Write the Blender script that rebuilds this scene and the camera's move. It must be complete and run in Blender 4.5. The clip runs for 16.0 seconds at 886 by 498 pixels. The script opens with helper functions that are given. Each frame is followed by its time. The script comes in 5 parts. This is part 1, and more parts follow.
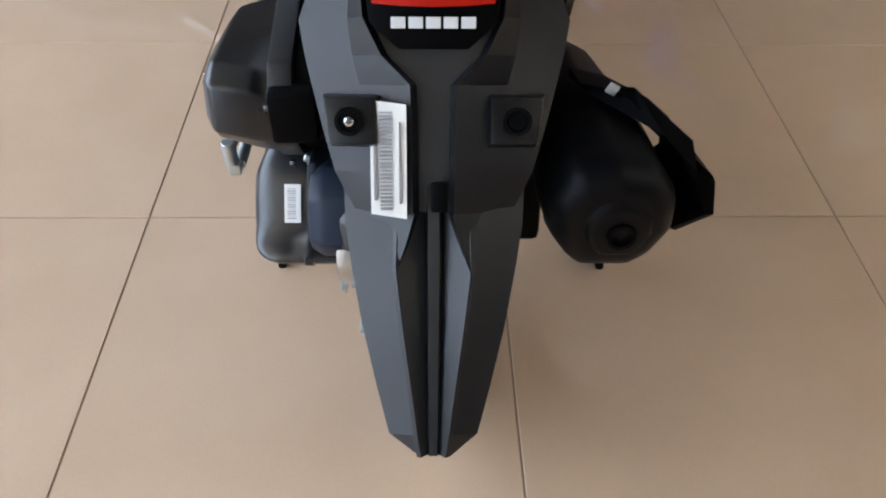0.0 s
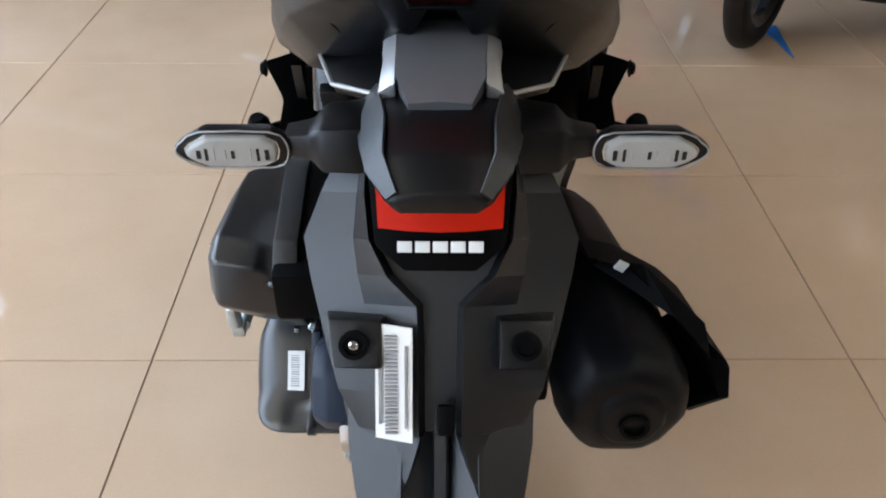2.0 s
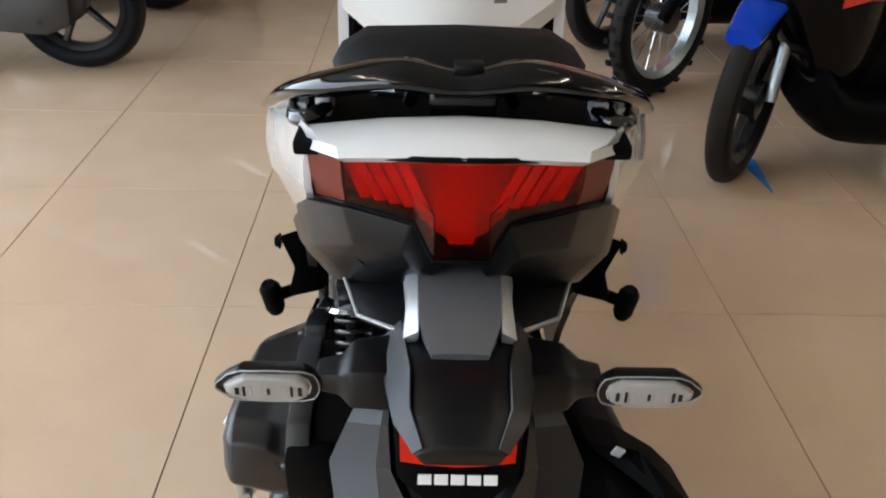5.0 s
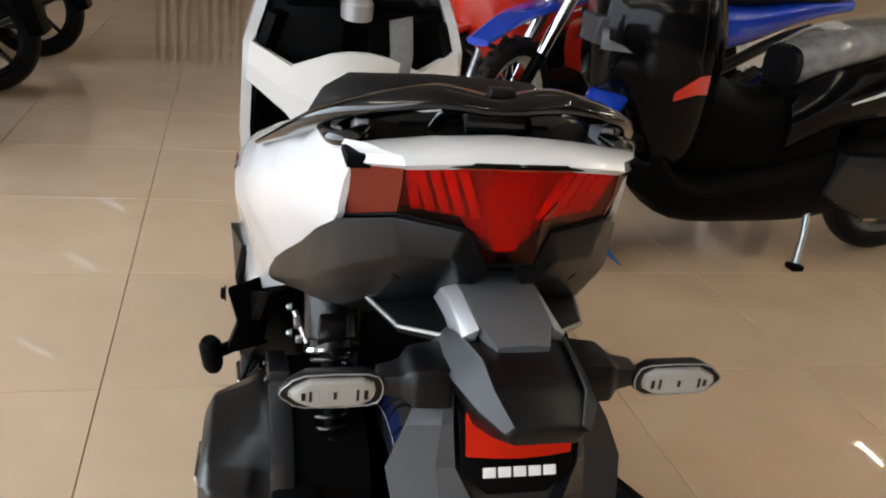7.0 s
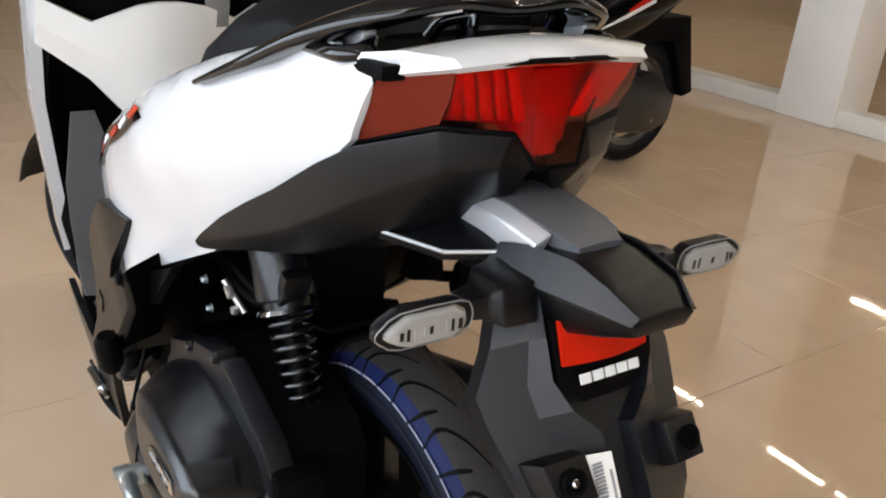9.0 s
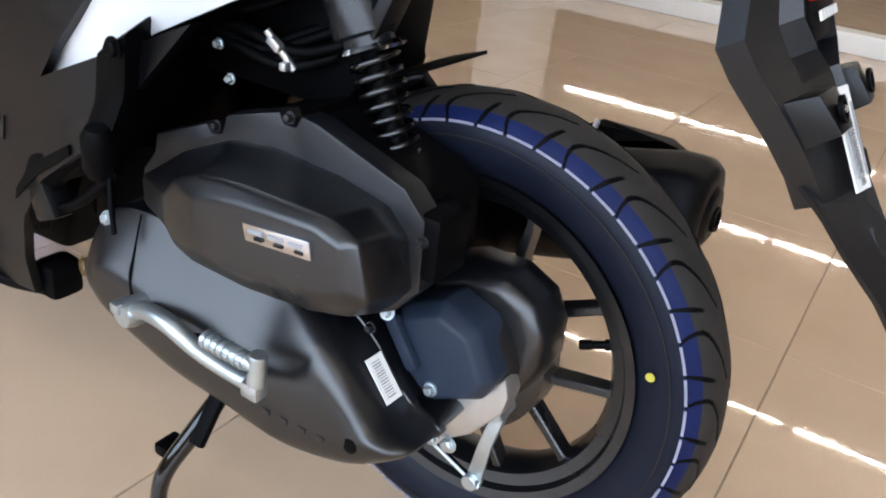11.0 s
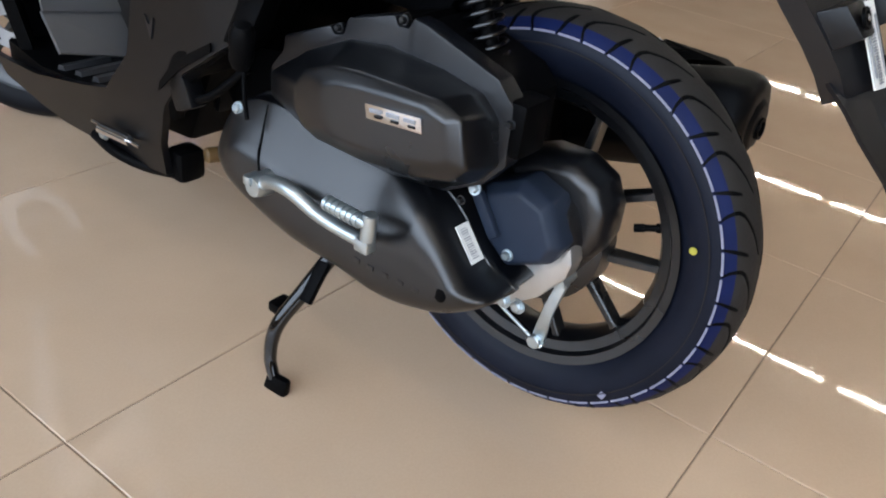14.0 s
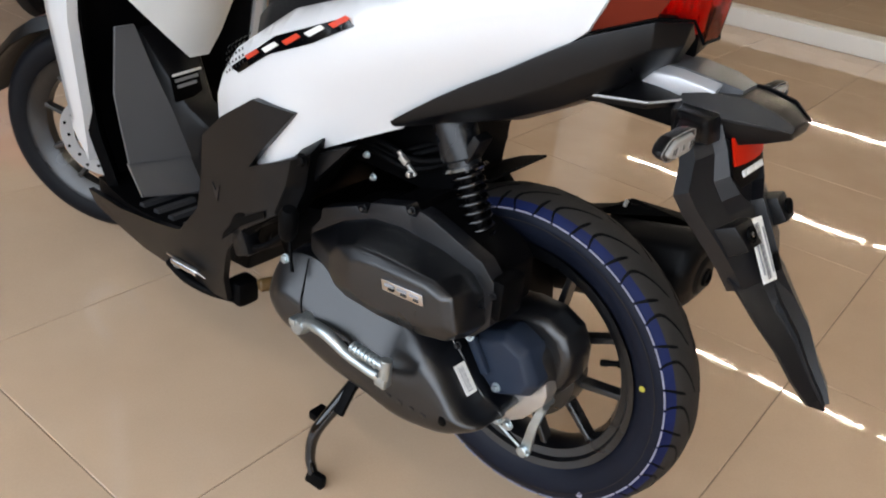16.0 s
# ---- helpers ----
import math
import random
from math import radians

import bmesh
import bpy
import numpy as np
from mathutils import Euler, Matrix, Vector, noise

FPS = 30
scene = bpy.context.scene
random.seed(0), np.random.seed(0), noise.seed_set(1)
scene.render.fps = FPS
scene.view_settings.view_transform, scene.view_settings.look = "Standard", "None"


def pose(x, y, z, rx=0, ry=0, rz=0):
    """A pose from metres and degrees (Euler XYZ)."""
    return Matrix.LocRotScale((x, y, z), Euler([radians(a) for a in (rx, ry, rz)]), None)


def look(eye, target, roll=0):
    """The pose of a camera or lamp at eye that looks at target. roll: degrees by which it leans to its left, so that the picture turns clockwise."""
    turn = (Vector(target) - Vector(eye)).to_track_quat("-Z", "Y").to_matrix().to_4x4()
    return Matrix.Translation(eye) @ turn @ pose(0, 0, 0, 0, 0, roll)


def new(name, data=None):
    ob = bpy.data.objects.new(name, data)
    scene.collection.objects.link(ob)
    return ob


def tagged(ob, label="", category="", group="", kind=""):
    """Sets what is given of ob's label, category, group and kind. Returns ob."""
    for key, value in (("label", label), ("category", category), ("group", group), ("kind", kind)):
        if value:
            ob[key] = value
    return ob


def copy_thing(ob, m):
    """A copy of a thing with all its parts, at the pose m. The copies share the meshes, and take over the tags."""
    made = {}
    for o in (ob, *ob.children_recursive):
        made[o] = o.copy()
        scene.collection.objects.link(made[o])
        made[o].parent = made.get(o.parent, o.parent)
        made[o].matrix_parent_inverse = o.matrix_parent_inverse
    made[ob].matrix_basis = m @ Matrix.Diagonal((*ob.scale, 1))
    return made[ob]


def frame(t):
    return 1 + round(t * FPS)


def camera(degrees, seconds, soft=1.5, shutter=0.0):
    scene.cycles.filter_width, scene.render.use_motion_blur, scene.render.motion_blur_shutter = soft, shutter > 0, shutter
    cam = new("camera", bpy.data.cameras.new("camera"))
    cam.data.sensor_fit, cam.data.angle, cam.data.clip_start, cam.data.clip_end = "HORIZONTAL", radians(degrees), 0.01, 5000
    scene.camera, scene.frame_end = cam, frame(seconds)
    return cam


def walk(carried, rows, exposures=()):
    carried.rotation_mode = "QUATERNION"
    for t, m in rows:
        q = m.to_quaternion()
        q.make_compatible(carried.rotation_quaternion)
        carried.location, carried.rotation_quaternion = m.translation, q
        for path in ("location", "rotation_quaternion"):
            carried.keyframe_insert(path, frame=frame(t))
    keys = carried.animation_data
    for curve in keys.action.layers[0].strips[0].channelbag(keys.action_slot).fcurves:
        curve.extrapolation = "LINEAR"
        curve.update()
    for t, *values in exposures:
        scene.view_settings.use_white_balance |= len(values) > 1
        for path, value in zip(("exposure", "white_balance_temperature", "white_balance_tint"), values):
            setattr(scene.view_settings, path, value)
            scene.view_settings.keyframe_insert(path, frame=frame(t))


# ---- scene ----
cam = camera(56.7, 16.0, soft=2.0)
PATH = [
    (0, (-0.04, -0.671, 0.939), (0.011, 0.786, -0.431), 1.2),
    (0.5, (-0.04, -0.66, 0.95), (0.004, 0.842, -0.369), 0.9),
    (1, (-0.04, -0.639, 0.968), (0.0, 0.902, -0.307), 0.8),
    (1.5, (-0.041, -0.619, 0.982), (-0.003, 0.952, -0.255), 0.9),
    (2, (-0.04, -0.601, 0.997), (-0.004, 0.998, -0.205), 0.8),
    (2.5, (-0.034, -0.589, 1.007), (0.0, 1.035, -0.159), 0.6),
    (3, (-0.03, -0.578, 1.03), (-0.011, 1.082, -0.085), 0.3),
    (3.5, (-0.025, -0.565, 1.082), (-0.019, 1.123, 0.009), 0.3),
    (4, (-0.024, -0.562, 1.117), (-0.024, 1.132, 0.054), 0.3),
    (6.5, (-0.202, -0.633, 1.074), (0.172, 1.145, 0.238), 6.5),
    (7, (-0.244, -0.632, 1.055), (0.265, 1.142, 0.284), 6.8),
    (7.5, (-0.29, -0.619, 1.049), (0.371, 1.11, 0.292), 6.9),
    (8, (-0.335, -0.604, 1.035), (0.491, 1.058, 0.29), 6.9),
    (10.5, (-0.642, -0.307, 0.828), (0.811, 0.737, -0.066), 5.8),
    (11, (-0.715, -0.253, 0.761), (0.842, 0.615, -0.145), 7.5),
    (11.5, (-0.787, -0.225, 0.711), (0.774, 0.623, -0.207), 7.6),
    (12, (-0.817, -0.217, 0.693), (0.739, 0.622, -0.241), 7.7),
    (12.5, (-0.825, -0.212, 0.692), (0.726, 0.623, -0.254), 8.3),
    (13, (-0.825, -0.223, 0.68), (0.713, 0.611, -0.289), 9.3),
    (13.5, (-0.832, -0.259, 0.694), (0.674, 0.607, -0.298), 9.3),
    (14, (-0.878, -0.318, 0.766), (0.573, 0.601, -0.259), 8.5),
    (14.5, (-0.942, -0.38, 0.882), (0.44, 0.602, -0.179), 7.2),
    (15, (-0.986, -0.427, 0.962), (0.392, 0.577, -0.085), 6.9),
    (15.5, (-0.978, -0.432, 1.003), (0.405, 0.589, -0.019), 6.6),
    (16, (-0.97, -0.425, 1.023), (0.439, 0.612, 0.053), 6.4),
]
EXPOSURES = [(0.0, 0.18, 6200, 14), (2.0, 0.40, 6150, 12), (4.0, 0.32, 6400, 11), (8.0, 0.24, 7050, 14), (11.0, 0.42, 6350, 15), (13.0, 0.2, 6150, 13), (16.0, 0.0, 6900, 15)]
walk(cam, [(t, look(eye, target, roll)) for t, eye, target, roll in PATH], EXPOSURES)

# ---- world and light ----
world = bpy.data.worlds.new("sky")
scene.world = world
world.use_nodes = True
wn = world.node_tree
sky = wn.nodes.new("ShaderNodeTexSky")
sky.sky_type = "NISHITA"
sky.sun_disc = False
sky.sun_elevation, sky.sun_rotation = radians(48), radians(250)
wn.links.new(sky.outputs[0], wn.nodes["Background"].inputs[0])
wn.nodes["Background"].inputs[1].default_value = 0.12

ROOM = dict(x0=-3.5, x1=17.0, y0=-9.0, y1=9.0, h=3.62)


def window_light(name, m, w, h, watts, colour):
    data = bpy.data.lights.new(name, "AREA")
    data.shape, data.size, data.size_y, data.energy, data.color = "RECTANGLE", w, h, watts, colour
    ob = new(name, data)
    ob.matrix_world = m
    return ob


window_light("window_light_west", look((-3.4, -1.9, 1.9), (0, -1.9, 1.9)), 12.6, 2.9, 325, (0.60, 0.79, 1.0))


# ---- materials ----
def principled(name):
    m = bpy.data.materials.new(name)
    m.use_nodes = True
    return m, m.node_tree, m.node_tree.nodes["Principled BSDF"]


def mat(name, colour, rough=0.5, metal=0.0, coat=0.0, grain=900, bump=0.0, vary=0.12, cloud=6, trans=0.0, ior=1.5, spec=0.5, rvary=0.06):
    """A surface with fine grain (bump), and clouds that vary its tone and gloss."""
    m, nt, p = principled(name)
    N, L = nt.nodes, nt.links
    co = N.new("ShaderNodeTexCoord")
    big = N.new("ShaderNodeTexNoise")
    big.inputs["Scale"].default_value, big.inputs["Detail"].default_value = cloud, 5
    L.new(co.outputs["Object"], big.inputs["Vector"])
    mix = N.new("ShaderNodeMix")
    mix.data_type = "RGBA"
    lo = [max(0.0, c * (1 - vary)) for c in colour]
    hi = [min(1.0, c * (1 + vary)) for c in colour]
    mix.inputs[6].default_value, mix.inputs[7].default_value = (*lo, 1), (*hi, 1)
    L.new(big.outputs["Fac"], mix.inputs[0])
    L.new(mix.outputs[2], p.inputs["Base Color"])
    rr = N.new("ShaderNodeMapRange")
    rr.inputs["To Min"].default_value, rr.inputs["To Max"].default_value = max(0.02, rough - rvary), min(1, rough + rvary)
    L.new(big.outputs["Fac"], rr.inputs["Value"])
    L.new(rr.outputs[0], p.inputs["Roughness"])
    p.inputs["Metallic"].default_value = metal
    p.inputs["Coat Weight"].default_value = coat
    p.inputs["Coat Roughness"].default_value = 0.04
    p.inputs["Transmission Weight"].default_value = trans
    p.inputs["IOR"].default_value = ior
    p.inputs["Specular IOR Level"].default_value = spec
    if bump:
        fine = N.new("ShaderNodeTexNoise")
        fine.inputs["Scale"].default_value, fine.inputs["Detail"].default_value = grain, 2
        L.new(co.outputs["Object"], fine.inputs["Vector"])
        b = N.new("ShaderNodeBump")
        b.inputs["Strength"].default_value, b.inputs["Distance"].default_value = bump, 0.0008
        L.new(fine.outputs["Fac"], b.inputs["Height"])
        L.new(b.outputs[0], p.inputs["Normal"])
    return m


def tile_material():
    m, nt, p = principled("polished_porcelain_tile")
    N, L = nt.nodes, nt.links
    co, info = N.new("ShaderNodeTexCoord"), N.new("ShaderNodeObjectInfo")
    add = N.new("ShaderNodeVectorMath")
    add.operation = "ADD"
    sc = N.new("ShaderNodeVectorMath")
    sc.operation = "SCALE"
    sc.inputs[3].default_value = 37.0
    L.new(info.outputs["Random"], sc.inputs[0])
    L.new(co.outputs["Object"], add.inputs[0])
    L.new(sc.outputs[0], add.inputs[1])
    n1, n2 = N.new("ShaderNodeTexNoise"), N.new("ShaderNodeTexNoise")
    n1.inputs["Scale"].default_value, n1.inputs["Detail"].default_value = 5, 6
    n2.inputs["Scale"].default_value, n2.inputs["Detail"].default_value = 260, 3
    ramp = N.new("ShaderNodeValToRGB")
    ramp.color_ramp.elements[0].color = (0.605, 0.435, 0.300, 1)
    ramp.color_ramp.elements[1].color = (0.680, 0.505, 0.358, 1)
    ramp.color_ramp.elements[0].position, ramp.color_ramp.elements[1].position = 0.3, 0.7
    for n in (n1, n2):
        L.new(add.outputs[0], n.inputs["Vector"])
    mixf = N.new("ShaderNodeMix")
    mixf.inputs[0].default_value = 0.3
    L.new(n1.outputs["Fac"], mixf.inputs[2])
    L.new(n2.outputs["Fac"], mixf.inputs[3])
    L.new(mixf.outputs[0], ramp.inputs[0])
    L.new(ramp.outputs[0], p.inputs["Base Color"])
    mr = N.new("ShaderNodeMapRange")
    mr.inputs["To Min"].default_value, mr.inputs["To Max"].default_value = 0.016, 0.042
    L.new(n1.outputs["Fac"], mr.inputs["Value"])
    L.new(mr.outputs[0], p.inputs["Roughness"])
    p.inputs["IOR"].default_value = 1.55
    wave = N.new("ShaderNodeTexNoise")
    wave.inputs["Scale"].default_value = 9
    L.new(add.outputs[0], wave.inputs["Vector"])
    b = N.new("ShaderNodeBump")
    b.inputs["Strength"].default_value, b.inputs["Distance"].default_value = 0.02, 0.004
    L.new(wave.outputs["Fac"], b.inputs["Height"])
    L.new(b.outputs[0], p.inputs["Normal"])
    return m


def glow(name, colour, strength):
    m, nt, p = principled(name)
    p.inputs["Base Color"].default_value = (0.9, 0.9, 0.9, 1)
    p.inputs["Emission Color"].default_value = (*colour, 1)
    p.inputs["Emission Strength"].default_value = strength
    return m


TILE = tile_material()
GROUT = mat("dark_grout", (0.27, 0.20, 0.14), 0.8, bump=0.3)
PLASTIC = mat("matte_black_plastic", (0.0026, 0.0027, 0.0034), 0.30, spec=0.32, bump=0.25, grain=1400)
PLASTIC_GREY = mat("dark_grey_textured_plastic", (0.0040, 0.0045, 0.0064), 0.30, spec=0.58, bump=0.35, grain=1500)
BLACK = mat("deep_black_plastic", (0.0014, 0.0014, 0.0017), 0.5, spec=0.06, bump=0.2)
SATIN = mat("satin_black_engine_paint", (0.0028, 0.0031, 0.0042), 0.29, spec=0.80, bump=0.15, grain=1200)
GLOSS = mat("gloss_black_paint", (0.002, 0.002, 0.0025), 0.06, coat=0.7, spec=0.3, vary=0.3)
GLOSS_SHOP = mat("black_fairing_paint", (0.002, 0.002, 0.0025), 0.12, coat=0.06, spec=0.14, vary=0.3)
WHITE = mat("pearl_white_paint", (0.66, 0.67, 0.68), 0.22, coat=0.8, vary=0.02)
SILVER = mat("matte_silver_paint", (0.46, 0.47, 0.49), 0.32, metal=0.55, bump=0.1, vary=0.05)
STEEL = mat("zinc_plated_steel", (0.52, 0.58, 0.60), 0.32, metal=0.9, bump=0.25, grain=300, vary=0.2, cloud=40)
ALU = mat("cast_aluminium", (0.62, 0.61, 0.59), 0.36, metal=0.9, bump=0.5, grain=500, vary=0.15, cloud=30)
CHROME = mat("chrome", (0.75, 0.76, 0.78), 0.10, metal=1.0, vary=0.05)
RUBBER = mat("tyre_rubber", (0.006, 0.0062, 0.008), 0.5, spec=0.12, bump=0.35, grain=500, vary=0.25, cloud=14)
RUBBER_TREAD = mat("tyre_tread_rubber", (0.026, 0.023, 0.021), 0.62, spec=0.12, bump=0.5, grain=260, vary=0.25, cloud=20)
TYRE_BLUE = mat("blue_tyre_marking", (0.0055, 0.011, 0.055), 0.5, spec=0.12, bump=0.3, grain=400, vary=0.35, cloud=30)
TYRE_SIDE = mat("blue_grey_sidewall_rubber", (0.0062, 0.0082, 0.0160), 0.44, spec=0.16, bump=0.3, grain=500, vary=0.3, cloud=18)
CHALK = mat("pale_marking_line", (0.24, 0.24, 0.32), 0.7, vary=0.3, cloud=60)
YELLOW = mat("yellow_paint_dot", (0.42, 0.37, 0.05), 0.5)
BLUE_CAN = mat("blue_grey_plastic", (0.018, 0.026, 0.044), 0.4, spec=0.25, bump=0.2)
RED_LENS = mat("red_reflector", (0.50, 0.014, 0.003), 0.40, spec=0.15, vary=0.1, cloud=40)
RED_DARK = mat("dark_red_lamp_housing", (0.50, 0.018, 0.005), 0.3)
RED_INNER = mat("red_lamp_light_guide", (0.80, 0.042, 0.010), 0.2, vary=0.2, cloud=50)
RED_GLASS = mat("red_lamp_glass", (0.95, 0.13, 0.05), 0.16, trans=1.0, ior=1.25, vary=0.05, rvary=0.0)
PINK_GLASS = mat("pale_red_lamp_glass", (0.13, 0.018, 0.009), 0.34, spec=0.06, vary=0.06)
CLEAR = mat("clear_lens_plastic", (0.46, 0.455, 0.44), 0.10, trans=0.35, coat=0.6, ior=1.45, vary=0.06, cloud=60)
REFLECT = mat("lamp_reflector_silver", (0.66, 0.65, 0.62), 0.22, metal=0.8, vary=0.2, cloud=90)
# chevrons greyer than the footboard: the light on them is in the colour
CHEVRON = mat("lit_grey_chevron", (0.03, 0.03, 0.033), 0.4, bump=0.2)
MUFFLER = mat("heat_proof_matte_black", (0.0028, 0.0028, 0.0036), 0.42, spec=0.14, bump=0.3, grain=900)
SMOKE = mat("smoked_lamp_cover", (0.05, 0.05, 0.055), 0.12, spec=0.4)
PAPER = mat("white_paper_label", (0.78, 0.77, 0.74), 0.55, vary=0.03)
INK = mat("grey_print", (0.28, 0.28, 0.29), 0.6, vary=0.2, cloud=300)
LETTER = mat("silver_white_marking", (0.80, 0.80, 0.79), 0.3, vary=0.05)
BRASS = mat("brown_rubber_bush", (0.12, 0.065, 0.02), 0.5, vary=0.2)
SEAT = mat("black_vinyl_seat", (0.006, 0.0062, 0.007), 0.5, spec=0.15, bump=0.5, grain=500)
DECAL_RED = mat("red_decal", (0.62, 0.05, 0.02), 0.3, coat=0.5)
RED_PAINT = mat("red_bike_paint", (0.55, 0.022, 0.010), 0.16, coat=1.0)
BLUE_PAINT = mat("blue_bike_paint", (0.006, 0.050, 0.46), 0.16, coat=1.0)
BLUE_TAPE = mat("bright_blue_paper", (0.03, 0.22, 0.72), 0.5)
WRAP = mat("clear_wrinkled_wrapping_film", (0.20, 0.20, 0.20), 0.12, coat=1.0, bump=1.0, grain=22, vary=0.6, cloud=25)
WALL = mat("cream_wall_paint", (0.66, 0.52, 0.36), 0.6, bump=0.15, vary=0.05, cloud=2)
# dark brown chosen to keep reflections in the black plastic low
DARK_WALL = mat("reflection_dimming_wall", (0.075, 0.060, 0.046), 0.6, bump=0.15, vary=0.12, cloud=2)
# ceiling colour darkened to keep bounced light off the black parts
CEIL = mat("dimmed_ceiling_board", (0.19, 0.175, 0.155), 0.7, bump=0.1, vary=0.04)
KERB = mat("white_painted_kerb", (0.74, 0.71, 0.66), 0.3, vary=0.06)
FRAME = mat("grey_aluminium_frame", (0.35, 0.35, 0.35), 0.4, metal=0.6)
TUBE = glow("lit_fluorescent_tube", (1.0, 0.94, 0.79), 168)
PANE = glow("bright_daylight_outside", (0.88, 0.94, 1.0), 1.2)
PANEL = mat("white_ceiling_panel", (0.80, 0.77, 0.72), 0.5, vary=0.03)
SLAT = mat("pale_wooden_slat", (0.62, 0.50, 0.38), 0.45, bump=0.2, vary=0.15)


# ---- mesh helpers ----
def link(name, bm, material, parent=None, label="", smooth=40):
    bmesh.ops.recalc_face_normals(bm, faces=bm.faces)
    me = bpy.data.meshes.new(name)
    bm.to_mesh(me)
    bm.free()
    me.materials.append(material)
    if smooth:
        me.shade_smooth()
        me.set_sharp_from_angle(angle=radians(smooth))
    ob = new(name, me)
    ob.parent = parent
    if label:
        ob["label"] = label
    return ob


def part(name, bm, material, parent, label="", smooth=40):
    return link(name, bm, material, parent, label, smooth)


def bevel(bm, size, angle=25, seg=2):
    bm.normal_update()
    es = [e for e in bm.edges if len(e.link_faces) == 2 and e.calc_face_angle(0) > radians(angle)]
    if es and size:
        bmesh.ops.bevel(bm, geom=es, offset=size, segments=seg, affect="EDGES", profile=0.6, clamp_overlap=True)
    return bm


def rings(sections, closed=True, caps=True, bm=None):
    """A skin over rings of equal count."""
    bm = bm or bmesh.new()
    rows = [[bm.verts.new(p) for p in s] for s in sections]
    n = len(rows[0])
    for a, b in zip(rows, rows[1:]):
        for i in range(n if closed else n - 1):
            j = (i + 1) % n
            bm.faces.new((a[i], a[j], b[j], b[i]))
    if caps and closed:
        bm.faces.new(rows[0][::-1])
        bm.faces.new(rows[-1])
    bmesh.ops.recalc_face_normals(bm, faces=bm.faces)
    return bm


def sheet(grid, thick):
    """A shell of even thickness over a grid of points."""
    bm = rings(grid, closed=False, caps=False)
    bmesh.ops.solidify(bm, geom=bm.faces[:], thickness=thick)
    return bm


def prism(outline, lo, hi, axis="x", size=0.0, inset=0.0):
    """An outline in the two other axes, carried from lo to hi."""
    def put(u, v, w):
        return {"x": (w, u, v), "y": (u, w, v), "z": (u, v, w)}[axis]
    cu, cv = sum(p[0] for p in outline) / len(outline), sum(p[1] for p in outline) / len(outline)
    k = 1 - inset
    bm = rings([[put(u, v, lo) for u, v in outline], [put(cu + (u - cu) * k, cv + (v - cv) * k, hi) for u, v in outline]])
    return bevel(bm, size)


def box(c, s, size=0.003, rot=(0, 0, 0)):
    bm = bmesh.new()
    bmesh.ops.create_cube(bm, size=1)
    bmesh.ops.scale(bm, vec=s, verts=bm.verts)
    bevel(bm, size)
    bmesh.ops.transform(bm, matrix=pose(*c, *rot), verts=bm.verts)
    return bm


def turned(profile, origin, axis, seg=32, closed=False):
    """A profile of (along, radius) turned round an axis."""
    q = Vector(axis).normalized().to_track_quat("Z", "Y").to_matrix()
    o = Vector(origin)
    out = []
    for a, r in profile:
        out.append([o + q @ Vector((r * math.cos(t), r * math.sin(t), a)) for t in (2 * math.pi * i / seg for i in range(seg))])
    if closed:
        return rings(out + out[:1], caps=False)
    return rings(out)


def rod(p0, p1, r0, r1=None, seg=14, size=0.0):
    a, b = Vector(p0), Vector(p1)
    n = (b - a).length
    r1 = r0 if r1 is None else r1
    if size:
        prof = [(0, r0 - size), (size, r0), (n - size, r1), (n, r1 - size)]
    else:
        prof = [(0, r0), (n, r1)]
    return turned(prof, a, b - a, seg)


def curve_points(pts, n=8):
    """A smooth line through points."""
    v = [Vector(p) for p in pts]
    v = [v[0] * 2 - v[1]] + v + [v[-1] * 2 - v[-2]]
    out = []
    for i in range(1, len(v) - 2):
        a, b, c, d = v[i - 1:i + 3]
        for k in range(n):
            t = k / n
            out.append(0.5 * (2 * b + (c - a) * t + (2 * a - 5 * b + 4 * c - d) * t * t + (3 * b - a - 3 * c + d) * t ** 3))
    return out + [v[-2]]


def sweep(pts, wide, high=None, seg=10, n=8, up=(0, 0, 1), radii=None):
    """An oval section carried along a smooth line."""
    high = wide if high is None else high
    c = curve_points(pts, n)
    secs = []
    for i, p in enumerate(c):
        d = (c[min(i + 1, len(c) - 1)] - c[max(i - 1, 0)]).normalized()
        s = d.cross(Vector(up))
        s = s.normalized() if s.length > 1e-4 else Vector((1, 0, 0))
        u = s.cross(d)
        k = 1 if radii is None else np.interp(i / (len(c) - 1), np.linspace(0, 1, len(radii)), radii)
        secs.append([p + (s * wide * math.cos(t) + u * high * math.sin(t)) * k for t in (2 * math.pi * j / seg for j in range(seg))])
    return rings(secs)


def patch(outline, depth, thick, step=0.03, size=0.0):
    """A side panel: an outline in y and z, laid on the surface x = depth(y, z), with thickness towards the middle."""
    bm = bmesh.new()
    bm.faces.new([bm.verts.new((0, y, z)) for y, z in outline])
    for k, axis in ((1, (0, 1, 0)), (2, (0, 0, 1))):
        lo, hi = min(p[k - 1] for p in outline), max(p[k - 1] for p in outline)
        for i in range(1, int((hi - lo) / step) + 1):
            co = [0, 0, 0]
            co[k] = lo + i * step
            bmesh.ops.bisect_plane(bm, geom=bm.verts[:] + bm.edges[:] + bm.faces[:], dist=1e-5, plane_co=co, plane_no=axis)
    ext = bmesh.ops.extrude_face_region(bm, geom=bm.faces[:])
    moved = {e for e in ext["geom"] if isinstance(e, bmesh.types.BMVert)}
    for v in bm.verts:
        d = depth(v.co.y, v.co.z)
        sign = 1 if d < 0 else -1
        v.co.x = d + (sign * thick if v in moved else 0)
    bmesh.ops.recalc_face_normals(bm, faces=bm.faces)
    return bm


